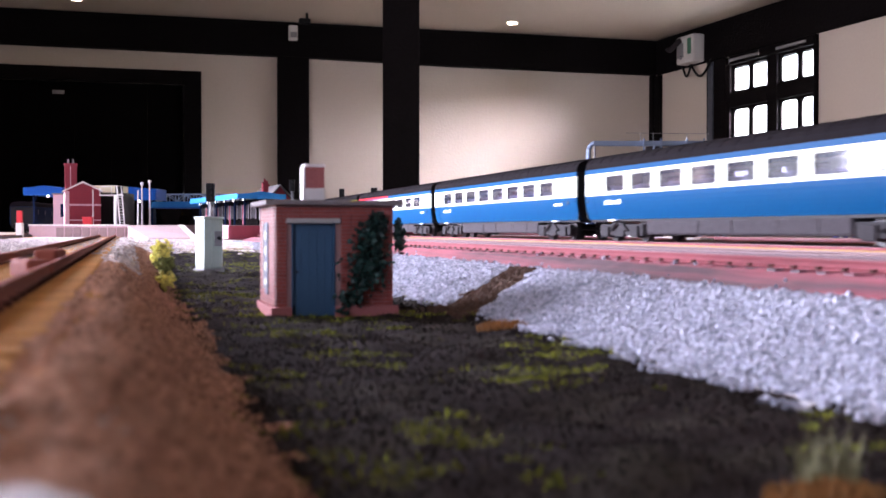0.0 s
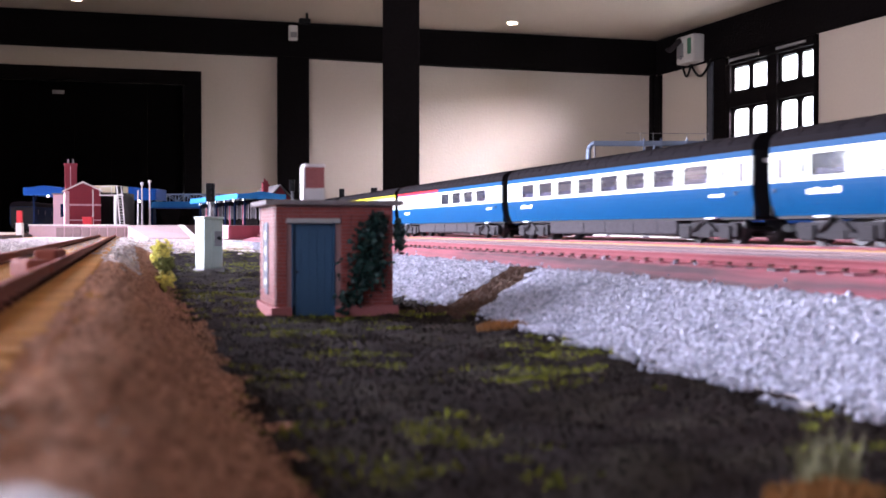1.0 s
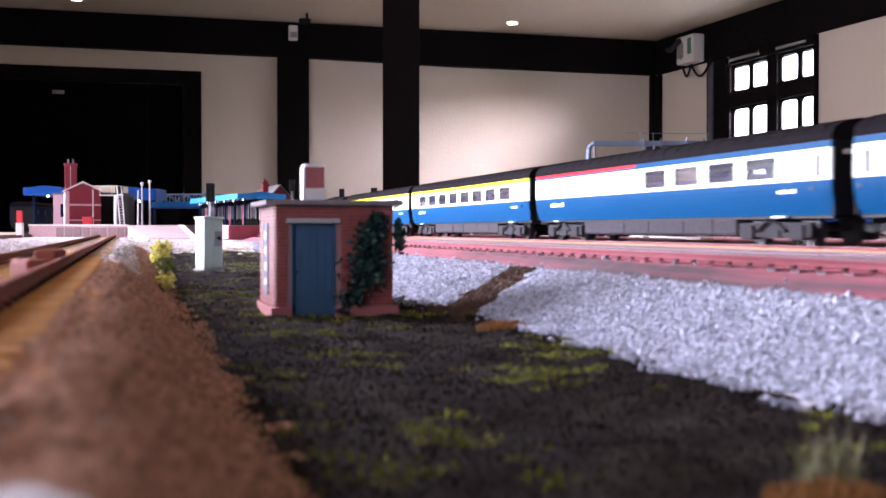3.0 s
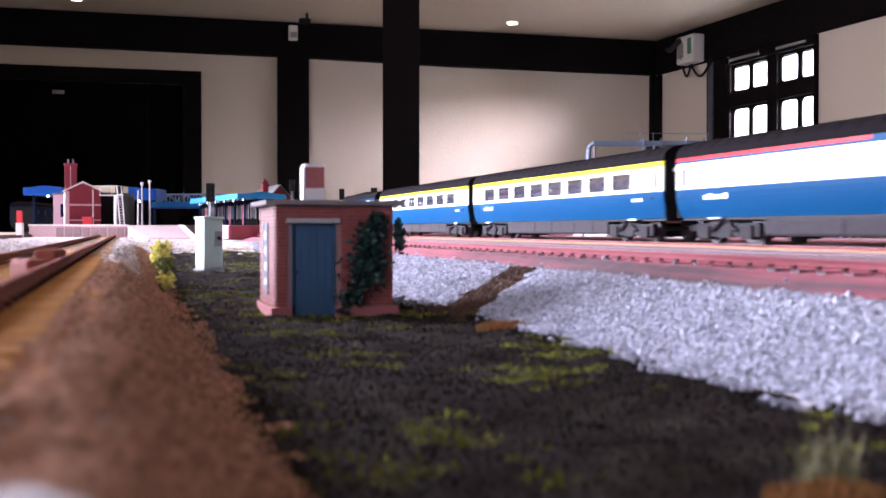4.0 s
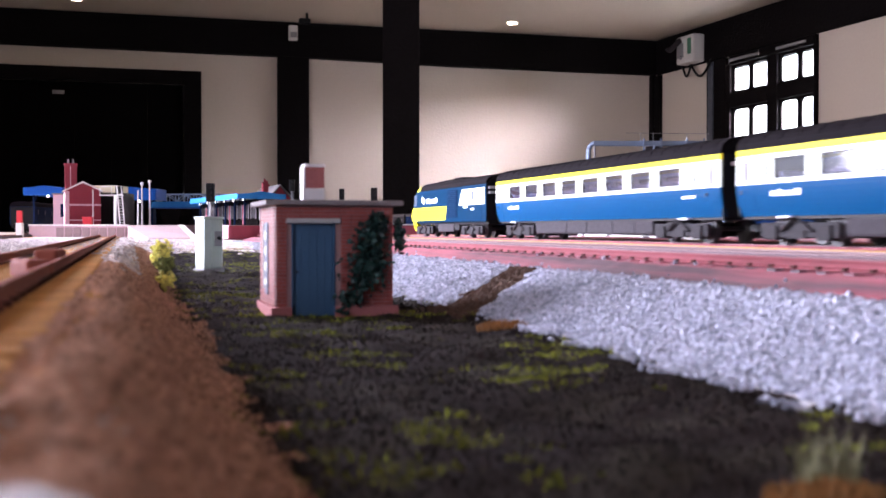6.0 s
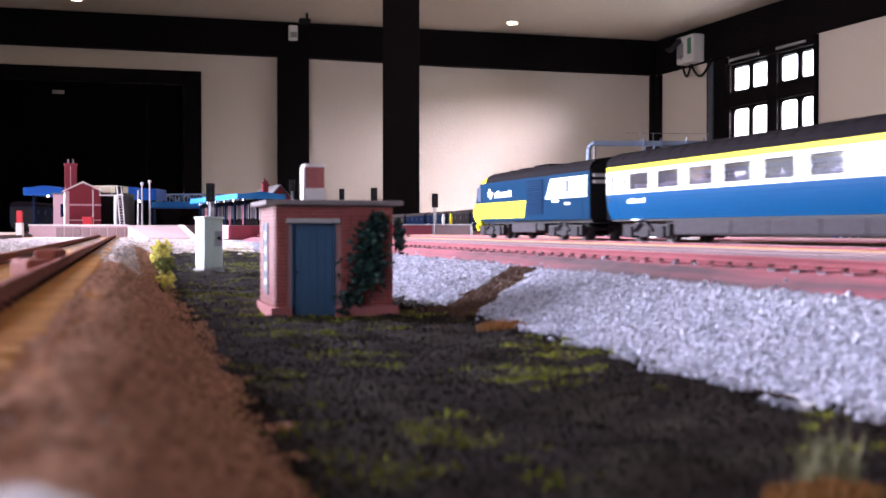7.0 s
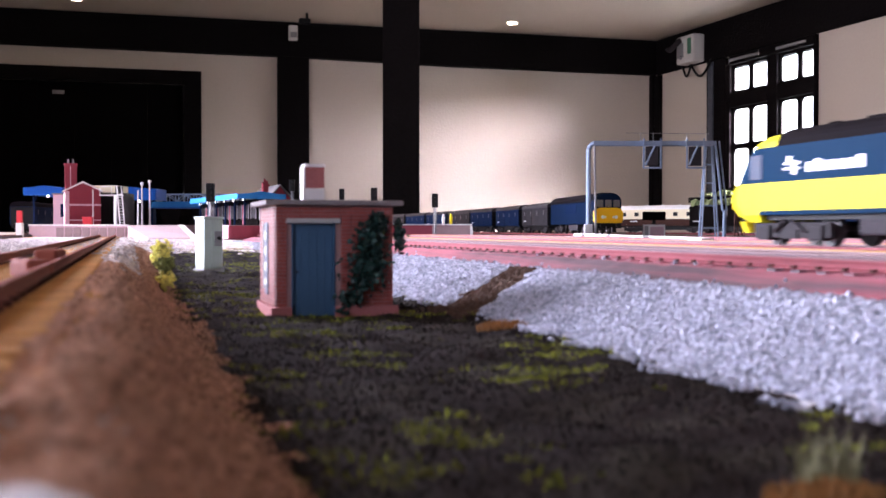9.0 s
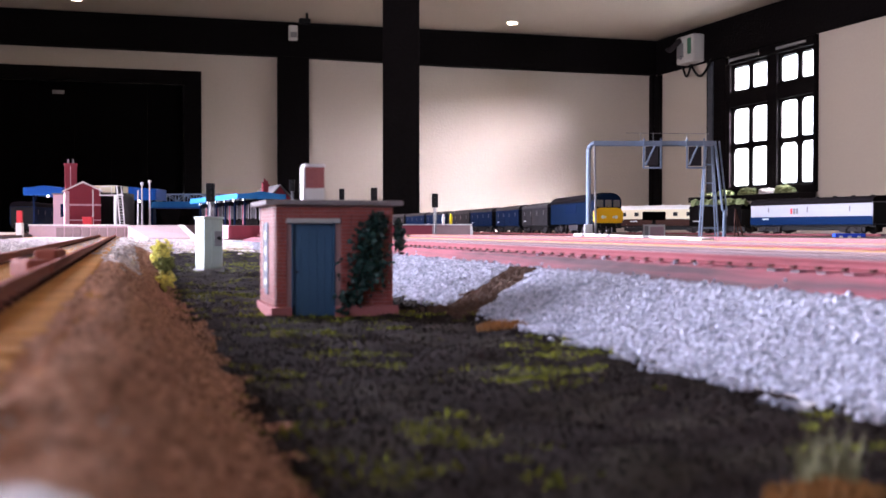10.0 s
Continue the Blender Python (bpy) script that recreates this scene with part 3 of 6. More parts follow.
def loose_cover():
    # white stones of the embankment
    x, y = spread(92000, 0.086, 0.1330, 0.06, 0.95, 1.3)
    stray = rng.exponential(0.0011, len(x))
    keep = ~on_path(x, y) & (x + bumps(x, y, 0.006, 0.008, 5) > 0.0915 - stray) & (x + 0.4 * bumps(x, y, 0.006, 0.008, 5) < 0.1268 + stray)
    x, y = x[keep], y[keep]
    pts = np.stack([x, y, height(x, y) + 0.0003], -1)
    v, f = scatter(pts, rng.uniform(0.00020, 0.00053, len(x)))
    raw("embankment_stones", v, f, M_STONE, "loose white and grey stones on the embankment slope", "stones", "stuff")
    # pale ballast round the far left tracks
    x, y = spread(24000, -0.25, 0.05, 0.28, 1.2, 1.0)
    keep = ((x < 0.004) & (y > 0.37 - 8 * np.abs(x + 0.001) * (x > -0.008))) | (y > 0.74)
    keep &= (y > 0.36) | (x > -0.008)
    keep &= (np.abs(x + 0.1215) > 0.014)
    x, y = x[keep], y[keep]
    pts = np.stack([x, y, height(x, y) + 0.0001], -1)
    v, f = scatter(pts, rng.uniform(0.0003, 0.0006, len(x)))
    raw("ballast", v, f, M_PALESTONE, "pale grey track ballast", "ballast", "stuff")
    # white flecks among the main lines, put there for rail joint glints
    x, y = spread(420, 0.13, 0.42, 0.2, 1.3, 1.0)
    v, f = scatter(np.stack([x, y, height(x, y) + 0.0005], -1), rng.uniform(0.0002, 0.00048, len(x)))
    raw("glint_flecks", v, f, M_STONE, "white flecks between the running lines that stand for rail joint glints", "stones", "stuff")
    # crumbs of the brown bank
    x, y = spread(32000, -0.008, 0.019, 0.042, 0.78, 1.6)
    keep = (x + bumps(x, y, 0.006, 0.008, 5) < 0.0165) & ((y < 0.30 + rng.uniform(-0.02, 0.02, len(y))) | (x > 0.004))
    x, y = x[keep], y[keep]
    pts = np.stack([x, y, height(x, y)], -1)
    v, f = scatter(pts, rng.uniform(0.00012, 0.00032, len(x)))
    raw("bank_crumbs", v, f, M_CLOD, "crumbly brown earth on the bank", "earth", "stuff")
    x, y = rng.uniform(0.084, 0.128, 5000), rng.uniform(0.27, 0.36, 5000)
    keep = on_path(x, y)
    x, y = x[keep], y[keep]
    v, f = scatter(np.stack([x, y, height(x, y)], -1), rng.uniform(0.0002, 0.0005, len(x)))
    raw("path_crumbs", v, f, M_PATHSHADE, "brown earth path up the embankment", "path", "stuff")


def blades(x, y, z, tall, lean, wide):
    """Upright tapered blades of three points each."""
    n = len(x)
    a = rng.uniform(0, 2 * math.pi, n)
    b = rng.uniform(0, 2 * math.pi, n)
    base = np.stack([x, y, z], -1)
    side = np.stack([np.cos(a), np.sin(a), 0 * a], -1) * np.asarray(wide).reshape(-1, 1)
    tip = base + np.stack([np.cos(b) * lean, np.sin(b) * lean, tall], -1)
    v = np.stack([base - side, base + side, tip], 1).reshape(-1, 3)
    return v, np.arange(3 * n).reshape(-1, 3)


def turf():
    x, y = spread(80000, 0.010, 0.094, 0.05, 0.80, 1.5)
    keep = (x + bumps(x, y, 0.006, 0.008, 5) > 0.0135) & (x + bumps(x, y, 0.006, 0.008, 5) < 0.0925)
    x, y = x[keep], y[keep]
    green = bumps(x, y * 1.4, 0.0065, 1.25, 7) + bumps(x, y, 0.020, 0.7, 8) + rng.uniform(-0.14, 0.14, len(x)) > 0.31 + 0.22 * ease(0.17, 0.09, y)
    z = height(x, y)
    for sel, name, m, tall, label, cat in ((~green, "turf", M_DARKTUFT, 0.0008, "short dark brown and black scenic turf", "turf"), (green, "moss", M_GRASS, 0.0010, "yellow-green moss tufts in the dark turf", "moss")):
        n = sel.sum()
        h = tall * rng.uniform(0.5, 1.5, n)
        v, f = blades(x[sel], y[sel], z[sel] - 0.0003, h, h * rng.uniform(0.2, 0.9, n), rng.uniform(0.00014, 0.00032, n))
        raw(name, v, f, m, label, cat, "stuff")


def tuft(name, x, y, r, tall, n, m, label, wide=0.00025):
    a, d = rng.uniform(0, 2 * math.pi, n), r * np.sqrt(rng.random(n))
    px, py = x + d * np.cos(a), y + d * np.sin(a)
    h = tall * rng.uniform(0.4, 1.1, n) * (1 - 0.4 * d / r)
    v, f = blades(px - x, py - y, height(px, py) - 0.0004, h, h * 0.6 * rng.random(n), np.full(n, wide))
    ob = raw(name, v, f, m, label, "grass tuft", "stuff")
    ob.matrix_basis = pose(x, y, 0)


def clump(name, x, y, lumps, label, cat):
    """A low bush of many small leaf flakes round a few stems."""
    z = float(height(np.array(x), np.array(y)))
    t = thing(name, pose(x, y, z), label, cat)
    for (dx, dy, dz, r, n, m) in lumps:
        stem = rods(((dx * 0.4, dy * 0.4, -0.001), (dx, dy, dz), 0.0005, 0.0002), n=6)
        part("stem", stem, M_UMBER, t)
        d = rng.normal(size=(n, 3))
        d /= np.linalg.norm(d, axis=1)[:, None]
        p = d * (r * rng.uniform(0.45, 1.0, n) * (1 + 0.35 * np.sin(7 * d[:, 0] + 5 * d[:, 2])))[:, None] + np.array((dx, dy, dz))
        v, f = scatter(p, rng.uniform(0.0004, 0.0010, n), OCTA, OCTF)
        raw("foliage", v, f, m, parent=t)


def rail_bar(bm, x, y0, y1):
    """A rail: foot, web and head."""
    prism(bm, [(x - 0.0012, -0.0026), (x + 0.0012, -0.0026), (x + 0.0012, -0.0022), (x + 0.0004, -0.0018), (x + 0.0004, -0.0009), (x + 0.0006, -0.0006), (x + 0.0006, 0.0), (x - 0.0006, 0.0), (x - 0.0006, -0.0006), (x - 0.0004, -0.0009), (x - 0.0004, -0.0018), (x - 0.0012, -0.0022)], y0, y1)


def track(x, y0, y1, sleeper_mat, label, turn=0.0, singles=0.0, rail_mat=None):
    t = thing("railway_track", pose(x, y0, 0, 0, 0, turn), label, "track", "running lines")
    length = y1 - y0
    for s in (-1, 1):
        bm = bmesh.new()
        rail_bar(bm, s * 0.00865, 0, length)
        part("rail", bm, (rail_mat if s > 0 or rail_mat is M_RAILBROWN else M_RAILDARK) if rail_mat else M_RAIL if s < 0 else M_RAILGREY, t)
        part("rail_head", boxes((s * 0.00865 - 0.0005, s * 0.00865 + 0.0005, 0, length, 0.0, 0.00012)), M_BLOCK if rail_mat is M_RAILBROWN else M_RAILTOP, t, "bright worn rail head")
    ns = int(length / 0.0092)
    yy = np.arange(ns) * 0.0092 + 0.003
    k = int(singles / 0.0092)
    if k:
        shared = mesh_of("sleeper", boxes((-0.0158, 0.0158, -0.0017, 0.0017, -0.0044, -0.0025), bevel=0.0002), sleeper_mat)
        for y in yy[:k]:
            o = new("sleeper", shared)
            o.parent, o.matrix_basis = t, pose(rng.uniform(-0.0003, 0.0003), y, 0, 0, 0, rng.uniform(-0.8, 0.8))
    p = np.stack([0 * yy, yy, 0 * yy - 0.00345], -1)[k:]
    size = np.array((0.0158, 0.0017, 0.00095))
    v = (CUBE[None] * size + p[:, None]).reshape(-1, 3)
    f = (CUBF[None] + (np.arange(len(p)) * 8)[:, None, None]).reshape(-1, 4)
    raw("sleeper_bed", v, f, sleeper_mat, kind="stuff", parent=t)
    # rail chairs
    for s in (-1, 1):
        pc = np.stack([np.repeat(s * 0.00865, ns), yy, 0 * yy - 0.0021], -1)
        v = (CUBE[None] * np.array((0.0017, 0.0007, 0.00030)) + pc[:, None]).reshape(-1, 3)
        f = (CUBF[None] + (np.arange(ns) * 8)[:, None, None]).reshape(-1, 4)
        raw("rail_fixing", v, f, M_UMBER, kind="stuff", parent=t)


def track_under(m, half):
    """A length of track below a parked vehicle."""
    p = m @ Vector((0, -half, 0))
    turn = math.degrees(m.to_euler().z)
    track(p.x, p.y, p.y + 2 * half, M_SLEEPRED, "siding track under parked vehicles", turn=turn)


ground()
loose_cover()
turf()
tuft("straw_tuft", 0.0645, 0.0900, 0.0030, 0.0082, 130, M_STRAW, "pale straw-coloured grass tuft")
tuft("orange_tuft", 0.0605, 0.0845, 0.0055, 0.0028, 900, M_ORANGE, "low orange-brown grass tuft")
tuft("orange_tuft", 0.0865, 0.2475, 0.0062, 0.0034, 900, M_ORANGE, "low orange-brown grass tuft")
clump("yellow_bush", 0.0122, 0.425, [(0, 0, 0.0150, 0.0034, 300, M_YELLOWBUSH), (0.001, -0.002, 0.0090, 0.0034, 260, M_OLIVEBUSH), (0.0012, -0.004, 0.004, 0.0030, 220, M_YELLOWBUSH), (-0.001, 0.002, 0.0115, 0.0030, 200, M_YELLOWBUSH)], "bright yellow and olive foam bush", "bush")
track(-0.0232, -0.1, 1.35, M_SLEEPER, "single line with ochre sleepers and rusty rails", singles=0.9, rail_mat=M_RAILBROWN)
track(-0.1215, 0.2, 1.5, M_SLEEPER, "siding with ochre sleepers and rusty rails")
for tx in (0.1560, 0.2075, 0.259, 0.3105, 0.362, 0.4135, 0.465):
    track(tx, -0.1, 0.95 if tx > 0.40 else 3.2 if tx > 0.25 else 2.6, M_SLEEPRED, "main line with red-brown sleepers and rusty rails", rail_mat=M_RAILOCHRE if 0.2 < tx < 0.21 or 0.3 < tx < 0.32 else None)
for bx, by, bl, turn, top in ((-0.0180, 0.223, 0.0062, 20, 0.0008), (-0.0172, 0.264, 0.0080, -4, 0.0020)):
    solid("wooden_block", boxes((-0.0025, 0.0025, -bl, bl, -0.0030, top), bevel=0.0008), M_BLOCK, "red-brown wooden block lying between the rails", "block", "blocks between the rails", m=pose(bx, by, 0, 0, 0, turn))


# ---- brick lamp hut with its ivy ----
def brick_hut():
    W, L, H = 0.0345, 0.034, 0.0313
    h = thing("brick_hut", pose(0.0392, 0.304, -0.0180), "small red brick lineside hut with a blue door", "hut")
    d0, d1, dh = 0.0048, 0.0172, 0.0262
    part("wall", boxes((0.0004, d0, 0.0006, 0.002, 0, H), (d1, W - 0.0004, 0.0006, 0.002, 0, H), (d0, d1, 0.0006, 0.002, dh, H)), M_MORTAR, h)
    part("wall", boxes((0.0004, 0.002, 0.002, L, 0, H)), M_MORTAR, h)
    part("wall", boxes((W - 0.002, W - 0.0004, 0.002, L, 0, H)), M_MORTAR, h)
    part("wall", boxes((0.002, W - 0.002, L - 0.0016, L, 0, H)), M_MORTAR, h)
    part("plinth", boxes((-0.0010, d0, -0.0010, 0.0012, -0.001, 0.0026), (d1, W + 0.001, -0.001, 0.0012, -0.001, 0.0026), bevel=0.0002), M_PLINTH, h, "projecting plinth course")
    part("plinth", boxes((-0.0010, 0.0012, 0.0013, L + 0.001, -0.001, 0.0026), bevel=0.0002), M_PLINTH, h, "projecting plinth course")
    part("roof", boxes((-0.0026, W + 0.0022, -0.0020, L + 0.002, H, H + 0.0014), bevel=0.0003), M_HUTROOF, h, "flat grey felt roof with a thick edge")
    part("lintel", boxes((d0 - 0.0016, d1 + 0.0014, -0.0009, 0.0014, dh, dh + 0.0013), bevel=0.0002), M_CONCRETE, h, "pale concrete lintel")
    door = part("door", boxes((d0 + 0.0003, d1 - 0.0003, 0.0012, 0.002, 0.0, dh - 0.0002)), M_HUTDOOR, h, "dull blue boarded door")
    for i in range(5):
        x = d0 + 0.0008 + i * 0.0022
        part("plank", boxes((x, x + 0.00212, 0.00105, 0.0013, 0.0004, dh - 0.0008)), M_HUTDOOR, door)
    part("door_handle", rods(((d0 + 0.0016, 0.0012, 0.0125), (d0 + 0.0016, 0.0002, 0.0125), 0.0004)), M_BLACK, door, "black knob")
    part("door_frame", boxes((d0, d0 + 0.0005, 0.0002, 0.0019, 0, dh), (d1 - 0.0006, d1, 0.0002, 0.0019, 0, dh)), M_HUTDOOR, h, "blue door posts")
    # boxes with pale fittings on the side wall
    for z in (0.0225, 0.0182, 0.0135, 0.0088):
        bm = bmesh.new()
        bmesh.ops.create_icosphere(bm, subdivisions=2, radius=0.0016, matrix=Matrix.Translation((-0.0003, 0.017, z)) @ Matrix.Diagonal((0.3, 1, 1, 1)))
        part("insulator", bm, M_LETTER, h, "round white fitting", smooth=True)
    part("notice_board", boxes((-0.0003, 0.0002, 0.0140, 0.0200, 0.0055, 0.0265), bevel=0.0001), M_BOARD, h, "narrow blue-grey board")
    part("conduit", rods(((-0.0004, 0.0205, 0.007), (-0.0004, 0.0205, 0.0262), 0.0004)), M_CONCRETE, h, "pale vertical conduit")
    # chimney
    ch = part("chimney", boxes((0.0112, 0.0170, 0.016, 0.022, H + 0.0014, H + 0.0054), bevel=0.0002), M_CHIMWHITE, h, "chimney, white rendered below, red brick above")
    part("stack", boxes((0.0113, 0.0169, 0.0161, 0.0219, H + 0.0054, H + 0.0116)), M_PLINTH, ch, "red brick stack")
    part("cap", boxes((0.0110, 0.0173, 0.0157, 0.0223, H + 0.0116, H + 0.0126), bevel=0.0002), M_CHIMWHITE, ch)
    # white slab that paints the left side of the stack as lit
    part("lit_flank", boxes((0.0106, 0.0112, 0.0158, 0.0222, H + 0.0014, H + 0.0116)), M_CHIMWHITE, ch)
    # bricks
    def brick_mesh(l):
        return mesh_of("brick", boxes((0, l, -0.0004, 0.0004, 0, 0.00082)), M_BRICK)
    full, half = brick_mesh(0.00285), brick_mesh(0.00132)
    rows = int((H - 0.0027) / 0.00104)
    for r in range(rows):
        z = 0.0028 + r * 0.00104
        x = 0.0006
        first = r % 2
        while x < W - 0.0008:
            l, me = (0.00132, half) if first else (0.00285, full)
            first = 0
            if x + l > W - 0.0004:
                l, me = 0.00132, half
                if x + l > W - 0.0002:
                    break
            inside = x + l > d0 - 0.0001 and x < d1 + 0.0001 and z < dh + 0.0006
            if inside and x < d0 - 0.0013 and l > 0.002:
                l, me, inside = 0.00132, half, False
            if not inside:
                o = new("brick", me)
                o.parent, o.matrix_basis = h, pose(x, 0.0005 + rng.uniform(-0.00008, 0.00008), z)
            x += l + 0.0002
    pts = []
    for r in range(rows):
        for c in range(11):
            pts.append((0.0004, 0.0022 + c * 0.00305 - (r % 2) * 0.0012 + 0.0014, 0.0028 + r * 0.00104 + 0.0004))
    pts = np.array(pts)
    v = (CUBE[None] * np.array((0.0003, 0.00138, 0.00041)) + pts[:, None]).reshape(-1, 3)
    f = (CUBF[None] + (np.arange(len(pts)) * 8)[:, None, None]).reshape(-1, 4)
    raw("side_brickwork", v, f, M_BRICK, kind="stuff", parent=h)
    # ivy growing up the corner
    ivy = thing("ivy", pose(0.0392, 0.304, -0.018), "dark green ivy climbing the corner of the hut", "climbing plant")
    spine = [(0.019 + 0.0125 * t + 0.0022 * math.sin(5 * t), -0.0012, 0.003 + 0.024 * t) for t in [i / 12 for i in range(13)]]
    bm = bmesh.new()
    for a, b in zip(spine, spine[1:]):
        rod(bm, a, b, 0.0004, n=6)
    part("vine", bm, M_UMBER, ivy)
    pts = []
    for i in range(760):
        t = rng.random() ** 0.7
        s = Vector(spine[min(12, int(t * 12.99))])
        w = 0.0012 + 0.0044 * math.sin(math.pi * min(1, t * 0.85 + 0.1))
        pts.append((s.x + rng.normal() * w * 0.5, -0.0012 - abs(rng.normal()) * 0.0011, s.z + rng.normal() * 0.0022))
    for i in range(170):
        pts.append((W + 0.0008 + abs(rng.normal()) * 0.0011, rng.uniform(-0.001, 0.004), 0.0225 + rng.normal() * 0.0022))
    pts = np.array(pts)
    pts[:, 2] = np.clip(pts[:, 2], 0.0008, 0.0288)
    flat = OCTA * np.array((1, 0.8, 0.25))
    v, f = scatter(pts, rng.uniform(0.0006, 0.0014, len(pts)), flat, OCTF, 0.2)
    raw("leaves", v, f, M_IVY, parent=ivy)


def relay_cabinet():
    c = thing("relay_cabinet", pose(0.0392, 0.560, float(height(np.array(0.039), np.array(0.56))) - 0.0006, 0, 0, 24), "pale green metal lineside equipment cabinet", "cabinet")
    part("body", boxes((-0.0051, 0.0051, -0.005, 0.005, 0.0012, 0.0262), bevel=0.0004), M_CABINET, c)
    part("base", boxes((-0.0057, 0.0057, -0.0056, 0.0056, -0.001, 0.0012)), M_CONCRETE, c)
    part("lid", boxes((-0.0056, 0.0056, -0.0055, 0.0055, 0.0262, 0.0273), bevel=0.0003), M_CABINET, c)
    d = part("door", boxes((-0.0014, 0.0048, -0.0054, -0.005, 0.002, 0.0255), bevel=0.0001), M_CABINET, c)
    part("plate", boxes((0.0002, 0.0044, -0.0060, -0.0054, 0.0125, 0.0200), bevel=0.0002), M_GREYPL, d, "dark grey latch plate")
    part("knob", rods(((0.0024, -0.006, 0.0165), (0.0024, -0.0068, 0.0165), 0.0010)), M_BLACK, d)
    part("hinge", boxes((-0.0017, -0.0012, -0.0056, -0.0053, 0.005, 0.0075)), M_CABINET, d)
    part("hinge", boxes((-0.0017, -0.0012, -0.0056, -0.0053, 0.019, 0.0215)), M_CABINET, d)


# ---- rolling stock ----
HALF, SOLE, CANT, CROWN = 0.0178, 0.0116, 0.0385, 0.0468


def roof_outline(half=HALF, cant=CANT, crown=CROWN, low=0.0):
    pts = [(half, cant - low)]
    for i in range(0, 13):
        a = math.pi * i / 12
        c, s = math.cos(a), math.sin(a)
        pts.append((half * math.copysign(abs(c) ** 0.75, c), cant + (crown - cant) * abs(s) ** 0.8))
    pts.append((-half, cant - low))
    return pts


def bogie(parent, y, wheelbase=0.034, steel=True):
    b = part("bogie", boxes((-0.0155, -0.0128, y - 0.0250, y + 0.0250, 0.0030, 0.0090), (0.0128, 0.0155, y - 0.0250, y + 0.0250, 0.0030, 0.0090), (-0.0128, 0.0128, y - 0.005, y + 0.005, 0.0050, 0.0095), bevel=0.0006), M_BOGIE, parent, "grey bogie side frames")
    for s in (-1, 1):
        for dy in (-wheelbase / 2, wheelbase / 2):
            part("axle_box", boxes((s * 0.0145 - 0.0022, s * 0.0145 + 0.0022, y + dy - 0.0042, y + dy + 0.0042, 0.0022, 0.0080), bevel=0.0005), M_BOGIE, b)
        part("damper", rods(((s * 0.0165, y - 0.010, 0.0056), (s * 0.0165, y - 0.002, 0.0100), 0.0007), n=6), M_BOGIE, b)
        part("damper", rods(((s * 0.0165, y + 0.010, 0.0056), (s * 0.0165, y + 0.002, 0.0100), 0.0007), n=6), M_BOGIE, b)
        part("spring_plank", boxes((s * 0.0150 - 0.0012, s * 0.0150 + 0.0012, y - 0.005, y + 0.005, 0.0028, 0.0060)), M_BOGIE, b)
    for dy in (-wheelbase / 2, wheelbase / 2):
        bm = bmesh.new()
        for s in (-1, 1):
            rod(bm, (s * 0.0072, y + dy, 0.0066), (s * 0.0100, y + dy, 0.0066), 0.0065, n=20)
        rod(bm, (-0.0072, y + dy, 0.0066), (0.0072, y + dy, 0.0066), 0.001, n=8)
        part("wheelset", bm, M_WHEEL, b, "bright steel wheels on an axle")


def tumble(z):
    """How far the lower body side curves in at height z."""
    return 0.0024 * max(0.0, (0.0243 - z) / 0.0127) ** 1.8


def curved_side(bm, s, y0, y1, z0, z1, out=0.0, thick=0.001):
    zs = [z0 + (z1 - z0) * i / 6 for i in range(7)]
    outer = [(s * (HALF - tumble(z) + out), z) for z in zs]
    inner = [(s * (HALF - tumble(z) - thick), z) for z in zs[::-1]]
    prism(bm, outer + inner, y0, y1)


def side_panels(bm, side, y0, y1, z0, z1, holes, hz0, hz1, thick=0.0009, half=HALF):
    """One wall of a coach between z0 and z1 with rectangular window openings."""
    xo, xi = side * half, side * (half - thick)
    x0, x1 = min(xo, xi), max(xo, xi)
    box(bm, x0, x1, y0, y1, z0, hz0)
    box(bm, x0, x1, y0, y1, hz1, z1)
    edge = y0
    for a, b in holes:
        box(bm, x0, x1, edge, a, hz0, hz1)
        edge = b
    box(bm, x0, x1, edge, y1, hz0, hz1)


def lettering(parent, side, y, z, w, h, half=HALF, name="lettering", bars=5):
    """Unreadable lettering as plain bars."""
    bm = bmesh.new()
    for i in range(bars):
        a = y - w / 2 + w * i / bars
        top = h if i in (0, bars - 2) else h * 0.78
        x = side * half
        box(bm, min(x, x + side * 0.00012), max(x, x + side * 0.00012), a, a + w / bars * 0.82, z, z + top)
    part(name, bm, M_LETTER, parent, "plain white lettering bars")


